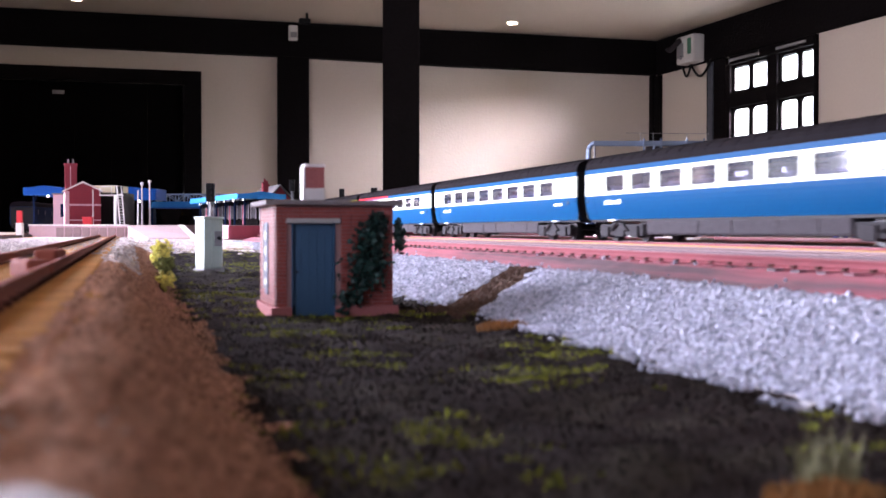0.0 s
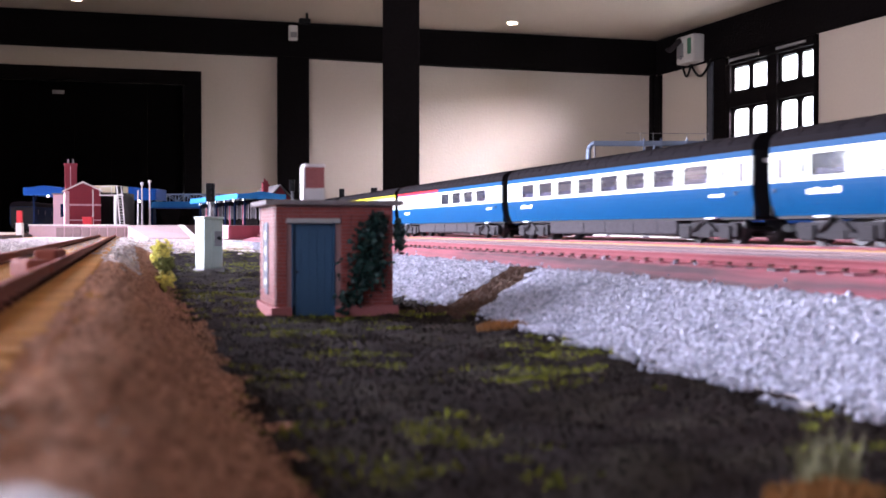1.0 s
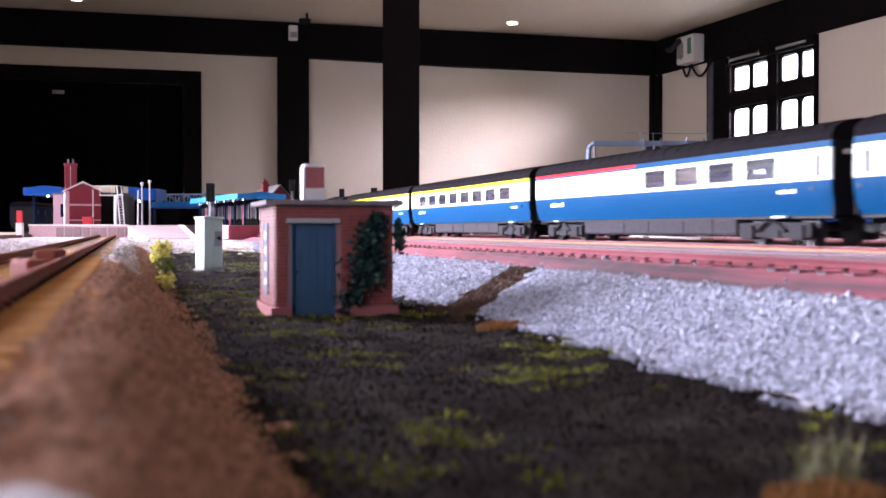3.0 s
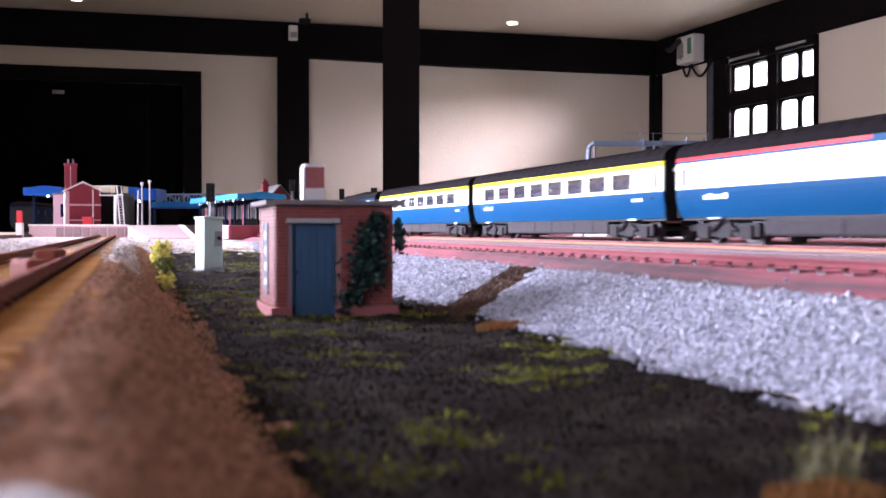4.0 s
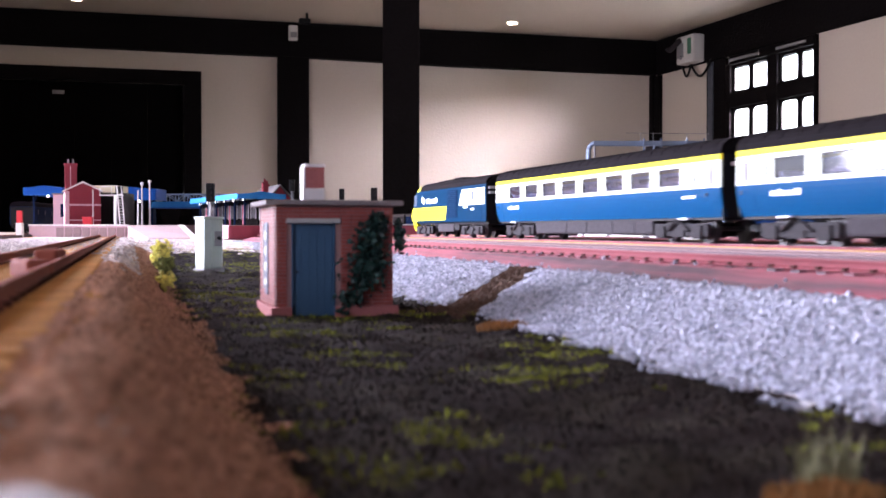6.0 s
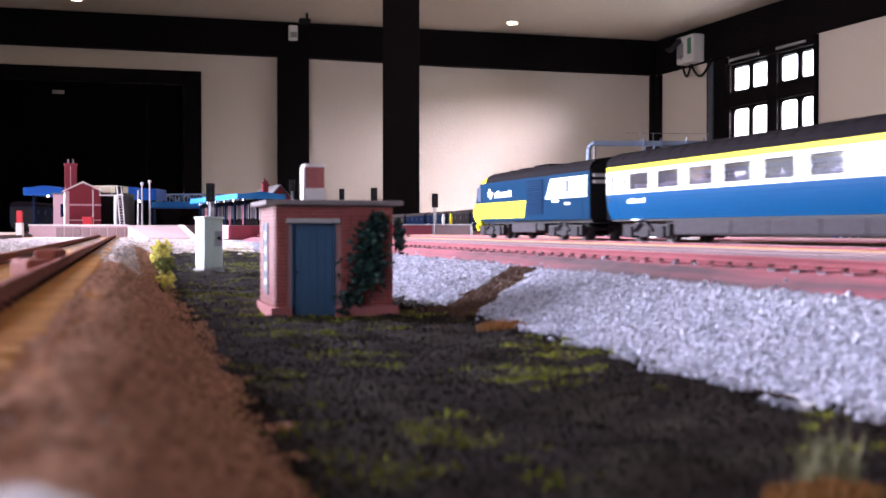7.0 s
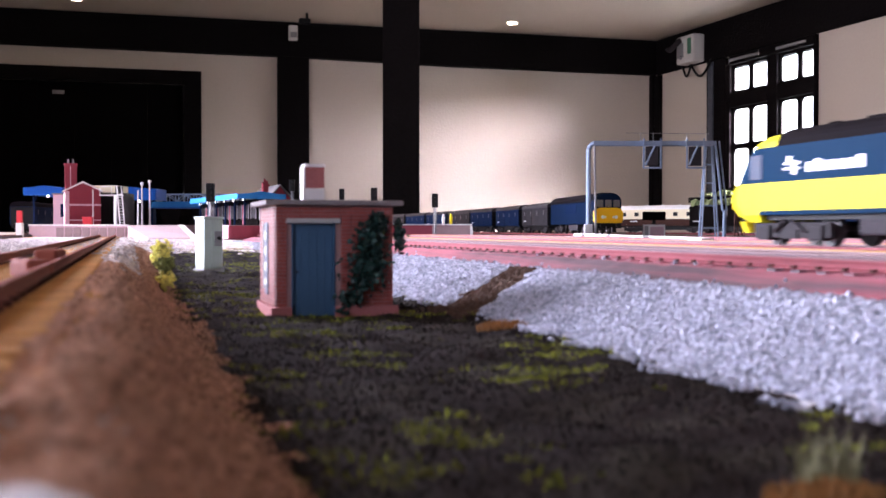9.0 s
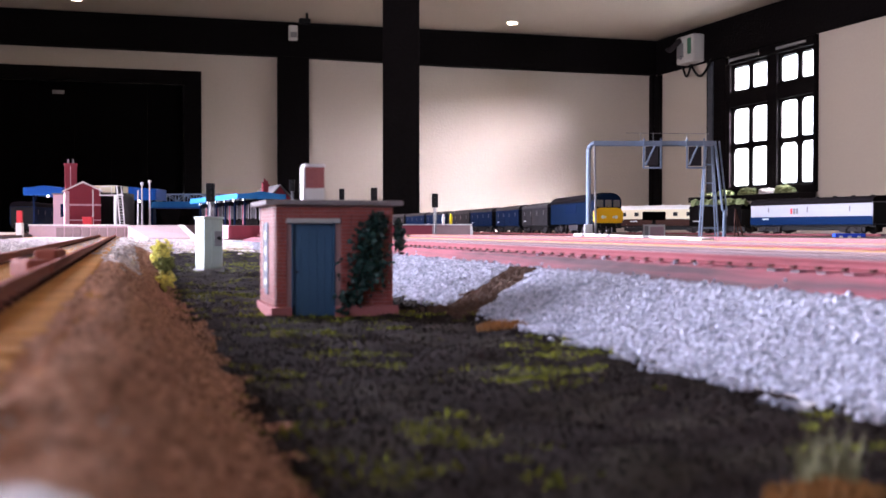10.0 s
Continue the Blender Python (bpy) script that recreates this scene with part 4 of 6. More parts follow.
def coach(label, stripe, windows, stripe_run=None, group="coaches of the passing train"):
    """A mark-three style coach, its middle at the origin, 293 mm long over the body."""
    c = thing("passenger_coach", Matrix(), label, "railway coach", group)
    L = 0.1462
    for s in (-1, 1):
        bm = bmesh.new()
        x0, x1 = sorted((s * HALF, s * (HALF - 0.0010)))
        curved_side(bm, s, -L, L, SOLE, 0.0243)
        part("lower_side", bm, M_BLUE, c, "glossy blue lower body side")
        bm = bmesh.new()
        side_panels(bm, s, -L, L, 0.0243, 0.0360, windows, 0.0262, 0.0342)
        part("window_band", bm, M_LIVGREY, c, "pale grey window band")
        bm = bmesh.new()
        y0, y1 = (-L, L)
        box(bm, x0, x1, y0, y1, 0.0360, CANT)
        part("cantrail", bm, M_BLUE if stripe is None or stripe_run else stripe, c)
        if stripe_run:
            a, b = stripe_run
            part("cantrail_stripe", boxes((min(s * HALF, s * HALF + s * 0.00012), max(s * HALF, s * HALF + s * 0.00012), a, b, 0.0370, CANT)), stripe, c, "red catering stripe")
        for a, b in windows:
            w = part("window", boxes((min(s * (HALF - 0.0006), s * (HALF - 0.0003)), max(s * (HALF - 0.0006), s * (HALF - 0.0003)), a, b, 0.0262, 0.0342)), M_TRGLASS, c, "tinted glass")
            part("frame", boxes(*[(min(s * HALF, s * (HALF - 0.0007)), max(s * HALF, s * (HALF - 0.0007)), *q) for q in ((a, a + 0.0004, 0.0262, 0.0342), (b - 0.0004, b, 0.0262, 0.0342), (a + 0.0004, b - 0.0004, 0.0262, 0.0266), (a + 0.0004, b - 0.0004, 0.0338, 0.0342))]), M_BLACK, w)
        for y in (-L + 0.0075, L - 0.0075):
            bm = bmesh.new()
            curved_side(bm, s, y - 0.0048, y + 0.0048, 0.0128, 0.0243, out=0.00012, thick=0.0004)
            d = part("door", bm, M_BLUE, c)
            part("door_window", boxes((min(s * (HALF + 0.0002), s * (HALF - 0.0005)), max(s * (HALF + 0.0002), s * (HALF - 0.0005)), y - 0.0016, y + 0.0016, 0.0258, 0.0335)), M_SLATE, d)
            part("handle", boxes((min(s * HALF, s * (HALF + 0.0005)), max(s * HALF, s * (HALF + 0.0005)), y + 0.0034, y + 0.0040, 0.0205, 0.0222)), M_WHEEL, d)
        for y in (-L + 0.022, L - 0.022):
            part("toilet_window", boxes((min(s * (HALF + 0.0001), s * (HALF - 0.0005)), max(s * (HALF + 0.0001), s * (HALF - 0.0005)), y - 0.0011, y + 0.0011, 0.0275, 0.0315)), M_BLACK, c, "small dark window")
        lettering(c, s, L - 0.034, 0.0194, 0.020, 0.0024, half=HALF - 0.0002)
        lettering(c, s, -L + 0.028, 0.0200, 0.012, 0.0015, half=HALF - 0.0002, bars=4)
        for y in (L - 0.033, -L + 0.033):
            part("step_light", boxes((min(s * (HALF - 0.002), s * (HALF - 0.0002)), max(s * (HALF - 0.002), s * (HALF - 0.0002)), y - 0.004, y + 0.004, SOLE - 0.0008, SOLE - 0.0001)), M_LETTER, c, "white sole-bar step")
    part("roof", prisms((roof_outline(), -L, L)), M_TRROOF, c, "dark grey ribbed roof")
    bm = bmesh.new()
    for i in range(24):
        y = -L + 0.006 + i * (2 * L - 0.012) / 23
        prism(bm, roof_outline(HALF + 0.00004, CANT + 0.0006, CROWN + 0.00007), y - 0.0003, y + 0.0003)
    part("roof_ribs", bm, M_TRROOF, c)
    for s in (-1, 1):
        part("end_wall", prisms(([(-0.0166, SOLE), (0.0166, SOLE), (0.0166, CANT), (0.012, CROWN - 0.002), (-0.012, CROWN - 0.002), (-0.0166, CANT)], s * L - 0.0006 if s > 0 else -L, L if s > 0 else -L + 0.0006)), M_BLACK, c)
        part("gangway", boxes((-0.0078, 0.0078, min(s * L, s * (L + 0.0052)), max(s * L, s * (L + 0.0052)), 0.0110, 0.0400), bevel=0.0008), M_BLACK, c, "black concertina gangway")
        part("coupling", boxes((-0.003, 0.003, min(s * L, s * (L + 0.0055)), max(s * L, s * (L + 0.0055)), 0.0055, 0.0085)), M_BLACK, c)
        for k in (-1, 1):
            part("end_lamp", boxes((k * 0.0105 - 0.002, k * 0.0105 + 0.002, min(s * L, s * (L + 0.0015)), max(s * L, s * (L + 0.0015)), 0.0335, 0.0352)), M_CONCRETE, c, "pale end fitting")
    part("floor", boxes((-0.0140, 0.0140, -L + 0.001, L - 0.001, 0.0122, 0.0140)), M_UNDER, c)
    seats = bmesh.new()
    for i in range(15):
        y = -0.112 + i * 0.016
        for x0, x1 in ((-0.0158, -0.0035), (0.0035, 0.0158)):
            box(seats, x0, x1, y, y + 0.0045, 0.0140, 0.0195)
            box(seats, x0, x1, y + 0.0045, y + 0.0060, 0.0140, 0.0290, bevel=0.0004)
    part("seating", seats, M_SEAT, c, "moulded grey-blue seats")
    part("underframe", boxes((-0.0150, 0.0150, -0.079, 0.079, 0.0036, 0.0112), bevel=0.0012), M_UNDER, c, "grey enclosed equipment boxes")
    for s in (-1, 1):
        for y0, y1 in ((-0.060, -0.040), (-0.034, -0.012), (0.0, 0.020), (0.028, 0.052)):
            x = s * 0.0150
            part("equipment_door", boxes((min(x, x + s * 0.0003), max(x, x + s * 0.0003), y0, y1, 0.0046, 0.0104)), M_UNDER, c)
    part("sole_bar", boxes((-0.0150, 0.0150, -L + 0.002, L - 0.002, 0.0104, 0.0120)), M_BLACK, c)
    for y in (-0.1065, 0.1065):
        bogie(c, y)
    return c


def power_car():
    """The rear power car, its nose towards +y, body from -0.109 to +0.109."""
    p = thing("power_car", Matrix(), "blue and yellow streamlined diesel power car at the train's tail", "locomotive")
    Lb, cab = -0.109, 0.082
    roof_half = HALF - 0.0004

    def ring(y, half, low, cant, crown):
        pts = [(half * 0.88, low), (half, low + 0.003), (half, cant)]
        for i in range(1, 12):
            a = math.pi * i / 12
            c = math.cos(a)
            pts.append((half * math.copysign(abs(c) ** 0.75, c), cant + (crown - cant) * math.sin(a) ** 0.8))
        return pts + [(-half, cant), (-half, low + 0.003), (-half * 0.88, low)], y

    for s in (-1, 1):
        x0, x1 = sorted((s * HALF, s * (HALF - 0.001)))
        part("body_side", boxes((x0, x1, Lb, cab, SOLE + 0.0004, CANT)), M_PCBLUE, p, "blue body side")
        xo = sorted((s * HALF, s * (HALF + 0.00014)))
        bm = bmesh.new()
        pts = [(-0.1055, 0.0243), (-0.0440, 0.0243), (-0.0520, 0.0362), (-0.1055, 0.0362)]
        a = [bm.verts.new((xo[0], y, z)) for y, z in pts]
        b = [bm.verts.new((xo[1], y, z)) for y, z in pts]
        bm.faces.new(a), bm.faces.new(b[::-1])
        for i in range(4):
            bm.faces.new((a[i], a[(i + 1) % 4], b[(i + 1) % 4], b[i]))
        part("white_panel", bm, M_LIVGREY, p, "white guard compartment panel")
        bm = bmesh.new()
        pts = [(-0.0110, 0.0246), (cab, 0.0246), (cab, 0.0136), (-0.0070, 0.0136)]
        a = [bm.verts.new((xo[0], y, z)) for y, z in pts]
        b = [bm.verts.new((xo[1], y, z)) for y, z in pts]
        bm.faces.new(a), bm.faces.new(b[::-1])
        for i in range(4):
            bm.faces.new((a[i], a[(i + 1) % 4], b[(i + 1) % 4], b[i]))
        part("yellow_band", bm, M_YELLOW, p, "yellow lower side band")
        g = part("grille", boxes((xo[0], xo[1], -0.0400, -0.0130, 0.0155, 0.0366)), M_DKBLUE, p, "dark blue louvred grille")
        for i in range(14):
            z = 0.0162 + i * 0.00145
            part("slat", boxes((*sorted((s * (HALF + 0.0001), s * (HALF + 0.0006))), -0.0395, -0.0135, z, z + 0.0007)), M_PCBLUE, g)
        for y, w in ((-0.0765, 0.0042), (-0.0935, 0.0020)):
            part("side_window", boxes((*sorted((s * HALF, s * (HALF + 0.0003))), y - w, y + w * 0.2, 0.0278, 0.0345)), M_CABGLASS, p, "dark side window")
        for y, z, w in ((-0.060, 0.0222, 0.010), (-0.078, 0.0205, 0.007)):
            part("nameplate", boxes((*sorted((s * HALF, s * (HALF + 0.0003))), y - w / 2, y + w / 2, z, z + 0.0013)), M_LETTER, p, "small white plate")
        lettering(p, s, 0.0345, 0.0278, 0.034, 0.0044, bars=7)
        # double arrow emblem as plain shapes
        bm = bmesh.new()
        for z in (0.0290, 0.0310):
            box(bm, *sorted((s * HALF, s * (HALF + 0.00015))), 0.0548, 0.0648, z, z + 0.0009)
        for y, z in ((0.0570, 0.0272), (0.0600, 0.0320), (0.0570, 0.0302)):
            box(bm, *sorted((s * HALF, s * (HALF + 0.00016))), y, y + 0.0028, z, z + 0.0022)
        part("emblem", bm, M_LETTER, p, "white emblem of plain bars")
        part("guard_door", boxes((*sorted((s * HALF, s * (HALF + 0.0002))), -0.0995, -0.0915, 0.0125, 0.0240)), M_PCBLUE, p)
    # nose: level slices lofted upwards
    def loft(slices, back):
        bm = bmesh.new()
        prev = None
        for z, front, half in slices:
            pts = [(half, back), (half * 0.985, front - 0.011), (half * 0.86, front - 0.0038), (half * 0.5, front - 0.0006), (0.0, front)]
            pts = pts + [(-x, y) for x, y in pts[-2::-1]]
            cur = [bm.verts.new((x, y, z)) for x, y in pts]
            if prev:
                for i in range(len(cur)):
                    j = (i + 1) % len(cur)
                    bm.faces.new((prev[i], prev[j], cur[j], cur[i]))
            else:
                bm.faces.new(cur[::-1])
            prev = cur
        bm.faces.new(prev)
        return bm

    nose = part("nose", loft([(0.0092, 0.0985, HALF * 0.93), (0.0120, 0.1045, HALF), (0.0155, 0.1090, HALF), (0.0180, 0.1100, HALF), (0.0215, 0.1088, HALF), (0.0246, 0.1062, HALF)], cab), M_YELLOW, p, "pointed yellow nose")
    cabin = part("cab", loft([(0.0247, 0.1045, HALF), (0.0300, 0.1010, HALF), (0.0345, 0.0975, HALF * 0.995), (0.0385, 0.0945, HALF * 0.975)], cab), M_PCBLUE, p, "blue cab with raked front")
    part("cab_brow", loft([(0.0386, 0.0945, HALF * 0.97), (0.0408, 0.0915, HALF * 0.93), (0.0428, 0.0865, HALF * 0.84), (0.0446, 0.0795, HALF * 0.62), (0.0456, 0.0725, HALF * 0.35)], 0.0685), M_YELLOW, p, "yellow brow over the windscreen")
    for s in (-1, 1):
        part("cab_window", boxes((*sorted((s * (HALF - 0.0006), s * (HALF + 0.0003))), 0.0800, 0.0885, 0.0262, 0.0358), bevel=0.0002), M_CABGLASS, cabin, "grey cab side window")
    bm = bmesh.new()
    v = [bm.verts.new(q) for q in ((-0.0135, 0.0925, 0.0372), (0.0135, 0.0925, 0.0372), (0.0135, 0.0985, 0.0280), (-0.0135, 0.0985, 0.0280), (-0.0128, 0.0963, 0.0372), (0.0128, 0.0963, 0.0372), (0.0128, 0.1032, 0.0280), (-0.0128, 0.1032, 0.0280))]
    for q in ((0, 1, 2, 3), (4, 7, 6, 5), (0, 4, 5, 1), (1, 5, 6, 2), (2, 6, 7, 3), (3, 7, 4, 0)):
        bm.faces.new([v[i] for i in q])
    part("windscreen", bm, M_BLACK, cabin, "black raked windscreen")
    part("headlight_panel", boxes((-0.009, 0.009, 0.1060, 0.1096, 0.0196, 0.0222), bevel=0.0004), M_BLACK, nose, "black headlight panel")
    part("valance", prisms(([(-0.0140, 0.0050), (0.0140, 0.0050), (0.0160, 0.0095), (-0.0160, 0.0095)], 0.0945, 0.0985)), M_YELLOW, nose, "yellow lower fairing")
    part("roof", prisms((roof_outline(HALF, CANT, CROWN - 0.0006), Lb, 0.0700)), M_TRROOF, p, "dark grey roof")
    for row in ((-0.010, 0.010, -0.030, -0.004, 0.0440, 0.0470), (-0.008, 0.008, 0.010, 0.030, 0.0445, 0.0467), (-0.005, 0.005, 0.050, 0.056, 0.0445, 0.0470)):
        part("roof_vent", boxes(row, bevel=0.0008), M_TRROOF, p, "raised roof vent")
    part("end_wall", prisms(([(-0.0172, SOLE), (0.0172, SOLE), (0.0172, CANT), (0.012, CROWN - 0.002), (-0.012, CROWN - 0.002), (-0.0172, CANT)], Lb - 0.0002, Lb + 0.001)), M_BLACK, p)
    part("gangway", boxes((-0.0078, 0.0078, Lb - 0.0090, Lb, 0.0110, 0.0400), bevel=0.0008), M_BLACK, p)
    for z in (0.0315, 0.0350):
        for k in (-1, 1):
            part("end_fitting", boxes((k * 0.0125 - 0.0035, k * 0.0125 + 0.0035, Lb - 0.002, Lb - 0.0002, z, z + 0.0018)), M_CONCRETE, p, "pale end fitting")
    part("fuel_tank", boxes((-0.0150, 0.0150, -0.0200, 0.0240, 0.0042, 0.0112), bevel=0.001), M_UNDER, p, "grey fuel tank")
    part("battery_box", boxes((-0.0146, 0.0146, -0.0340, -0.0215, 0.0055, 0.0112), bevel=0.0006), M_BLACK, p)
    part("sole_bar", boxes((-0.0150, 0.0150, Lb + 0.002, 0.098, 0.0100, 0.0122)), M_BLACK, p)
    bogie(p, -0.068, 0.034)
    bogie(p, 0.064, 0.034)
    return p


def van(label, m, body, L=0.10, roof=None, group="parked mail train", stripes=(), panel=None, doors=4, glass_half=0.0012):
    """A parked parcels van or coach, middle at m."""
    v = thing("railway_van", m, label, "railway van", group)
    track_under(m, L + 0.006)
    h, top, crown = 0.0172, 0.0400, 0.0475
    part("body", boxes((-h, h, -L, L, 0.0120, top), bevel=0.0006), body, v)
    part("roof", prisms((roof_outline(h + 0.0004, top + 0.0001, crown), -L - 0.0005, L + 0.0005)), roof or M_TRROOF, v)
    part("underframe", boxes((-0.0120, 0.0120, -L * 0.55, L * 0.55, 0.0045, 0.0118), (-0.0140, 0.0140, -L + 0.002, L - 0.002, 0.0096, 0.0120)), M_BLACK, v)
    for s in (-1, 1):
        for i in range(doors):
            y = -L + 2 * L * (i + 0.5) / doors
            d = part("door", boxes((*sorted((s * h, s * (h + 0.0003))), y - 0.006, y + 0.006, 0.0135, 0.0375)), body, v)
            part("door_window", boxes((*sorted((s * (h + 0.0003), s * (h + 0.0006))), y - glass_half, y + glass_half, 0.0285, 0.0352)), M_SLATE if glass_half < 0.002 else M_BLACK, d)
        for z0, z1, m2 in stripes:
            part("side_band", boxes((*sorted((s * (h + 0.0003), s * (h + 0.0007))), -L, L, z0, z1)), m2, v)
        if panel:
            for dy, mt in ((0.0, panel), (-0.006, M_SLATE), (-0.012, M_SLATE)):
                part("emblem", boxes((*sorted((s * (h + 0.0003), s * (h + 0.0008))), L * 0.25 + dy, L * 0.25 + dy + 0.0038, 0.0262, 0.0335)), mt, v)
        lettering(v, s, L * 0.72, 0.0190, 0.014, 0.0018, half=h + 0.0007, bars=4)
        part("end_post", boxes((-h + 0.001, h - 0.001, *sorted((s * L, s * (L + 0.0006))), 0.0125, top - 0.001)), M_BLACK, v)
        part("buffer_beam", boxes((-0.0145, 0.0145, *sorted((s * L, s * (L + 0.0025))), 0.0085, 0.0118)), M_BLACK, v)
    for i in range(7):
        y = -L + 2 * L * (i + 0.5) / 7
        part("roof_vent", boxes((-0.0022, 0.0022, y - 0.0022, y + 0.0022, crown - 0.0006, crown + 0.0012), bevel=0.0003), roof or M_TRROOF, v)
    for y in (-L * 0.68, L * 0.68):
        bogie(v, y, 0.030)
    return v


def parked_diesel(m):
    """Blue diesel with a rounded yellow end at -y."""
    track_under(m, 0.135)
    d = thing("diesel_locomotive", m @ Matrix.Diagonal((1.03, 1, 1.07, 1)), "parked blue diesel locomotive with a golden yellow end", "locomotive")
    h, L = 0.0175, 0.125
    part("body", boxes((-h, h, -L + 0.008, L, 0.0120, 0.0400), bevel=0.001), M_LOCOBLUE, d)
    part("roof", prisms((roof_outline(h, 0.0401, 0.0500), -L + 0.008, L)), M_TRROOF, d)
    out = [(-h * 0.90, 0.0135), (h * 0.90, 0.0135), (h * 0.98, 0.0165), (h, 0.0210), (h * 0.99, 0.0265), (h * 0.88, 0.0300), (h * 0.6, 0.0316), (-h * 0.6, 0.0316), (-h * 0.88, 0.0300), (-h * 0.99, 0.0265), (-h, 0.0210), (-h * 0.98, 0.0165)]
    part("nose", prisms((out, -L - 0.004, -L + 0.008)), M_ORANGEYEL, d, "golden yellow nose")
    part("cab_front", prisms((roof_outline(h * 0.96, 0.0385, 0.0485, 0.0085), -L + 0.001, -L + 0.0079)), M_LOCOBLUE, d)
    for x in (-0.0105, 0.0, 0.0105):
        part("windscreen", boxes((x - 0.0040, x + 0.0040, -L + 0.0002, -L + 0.0012, 0.0325, 0.0410), bevel=0.0004), M_SLATE, d, "grey cab window")
    for s in (-1, 1):
        part("headlight", rods(((s * 0.0085, -L - 0.0052, 0.0205), (s * 0.0085, -L - 0.004, 0.0205), 0.0020), n=14), M_LETTER, d, "white round lamp")
        part("headlight", rods(((s * 0.0052, -L - 0.0052, 0.0205), (s * 0.0052, -L - 0.004, 0.0205), 0.0013), n=14), M_LETTER, d, "white round lamp")
        part("buffer", rods(((s * 0.0100, -L - 0.0090, 0.0105), (s * 0.0100, -L - 0.002, 0.0105), 0.0022), n=14), M_BLACK, d)
        part("grille", boxes((*sorted((s * h, s * (h + 0.0004))), -0.03, 0.03, 0.026, 0.037)), M_DKBLUE, d)
    part("buffer_beam", boxes((-0.0150, 0.0150, -L - 0.0038, -L + 0.006, 0.0070, 0.0134)), M_BLACK, d)
    part("hose", rods(((0.003, -L - 0.0045, 0.0030), (0.003, -L - 0.0045, 0.0090), 0.0006), ((-0.004, -L - 0.0045, 0.0030), (-0.004, -L - 0.0045, 0.0090), 0.0006)), M_GREYPL, d)
    part("fuel_tank", boxes((-0.0145, 0.0145, -0.025, 0.025, 0.0045, 0.0118)), M_UNDER, d)
    bogie(d, -0.08, 0.036)
    bogie(d, 0.08, 0.036)


WINDOWS = [(-0.1015 + i * 0.0300 - 0.0104 + 0.0005, -0.1015 + i * 0.0300 + 0.0104 + 0.0005) for i in range(8)]
BUFFET = WINDOWS[:4]


def parked_stock():
    parked_diesel(pose(0.607, 1.392, 0, 0, 0, -9))
    spots = [(0.642, 1.628), (0.670, 1.838), (0.690, 2.050), (0.708, 2.262), (0.717, 2.474), (0.721, 2.686), (0.722, 2.90)]
    mats = (M_SLATE, M_DKBLUE, M_DKBLUE, M_SLATE, M_DKBLUE, M_DKBLUE, M_SLATE)
    turns = (-9.5, -8.0, -6.0, -3.5, -2.2, -1.2, -0.6)
    for (x, y), mt, a in zip(spots, mats, turns):
        grey = mt is M_SLATE
        van("weathered grey parcels van in a parked rake" if grey else "dark blue parcels van in a parked rake", pose(x, y, 0, 0, 0, a), M_VANGREY if grey else M_DKBLUE, roof=M_VANROOF)
    van("cream and brown parked saloon coach", pose(1.004, 1.850, 0, 0, 0, 34) @ Matrix.Diagonal((1, 1.08, 1.10, 1)), M_CREAM, 0.115, M_WHITE, "parked coaches", ((0.0120, 0.0235, M_UMBER),), doors=9, glass_half=0.0042)
    van("blue and white parked mail coach with red emblem", pose(0.928, 1.316, 0, 0, 0, 8) @ Matrix.Diagonal((1, 0.94, 1.07, 1)), M_MAILGREY, 0.126, M_TRROOF, "parked coaches", ((0.0120, 0.0225, M_MAILBLUE), (0.0385, 0.0400, M_TRROOF)), doors=3, panel=M_REDPAINT)
    van("blue and grey parked coach behind the mail coach", pose(0.958, 1.048, 0, 0, 0, 4), M_LIVGREY, 0.126, M_TRROOF, "parked coaches", ((0.0120, 0.0215, M_MAILBLUE),), doors=6)
    # the near-black body also carries how little light this wagon gets
    wagon = van("black wagon with a lumpy olive load", pose(0.945, 1.60, 0, 0, 0, 18), M_FLATBLACK, 0.055, M_FLATBLACK, "parked coaches", doors=2)
    for i in range(22):
        lump = bmesh.new()
        bmesh.ops.create_icosphere(lump, subdivisions=2, radius=rng.uniform(0.004, 0.0085))
        for q in lump.verts:
            q.co *= 1 + 0.5 * noise.noise(q.co * 260 + Vector((i, 0, 0)))
        bmesh.ops.translate(lump, vec=(rng.uniform(-0.012, 0.012), -0.05 + 0.1 * i / 21, 0.0480 + rng.uniform(0, 0.003)), verts=lump.verts)
        part("lump", lump, M_OLIVE, wagon)
    van("dark blue coach in the far platform", pose(0, 0, 0, 0, 0, -16.183) @ pose(-0.6365, 1.73, 0, 0, 0, 7), M_DKBLUE, 0.13, M_TRROOF, "parked coaches", doors=6)


brick_hut()
relay_cabinet()
parked_stock()



# ---- station, gantry and lineside things: x to the side, y away, seen along the room's diagonal ----
STN = pose(0, 0, 0, 0, 0, -16.183)


def stn(x, y, z=0.0, turn=0.0):
    return STN @ pose(x, y, z, 0, 0, turn)


def post_lamp(x, y, base, top, globe):
    p = thing("platform_lamp", stn(x, y, base), "slim pale grey platform lamp post", "lamp post", "platform lamps")
    part("base", rods(((0, 0, 0), (0, 0, 0.006), 0.0018, 0.0012)), M_CONCRETE, p)
    part("post", rods(((0, 0, 0.006), (0, 0, top - base), 0.0011, 0.0009)), M_CONCRETE, p)
    if globe:
        bm = bmesh.new()
        bmesh.ops.create_icosphere(bm, subdivisions=2, radius=0.0023, matrix=Matrix.Translation((0, 0, top - base + 0.0015)))
        part("globe", bm, M_CONCRETE, p, "round white lamp globe", smooth=True)
        part("bracket", boxes((-0.0006, 0.0006, -0.0006, 0.0036, 0.022, 0.0235)), M_CONCRETE, p)


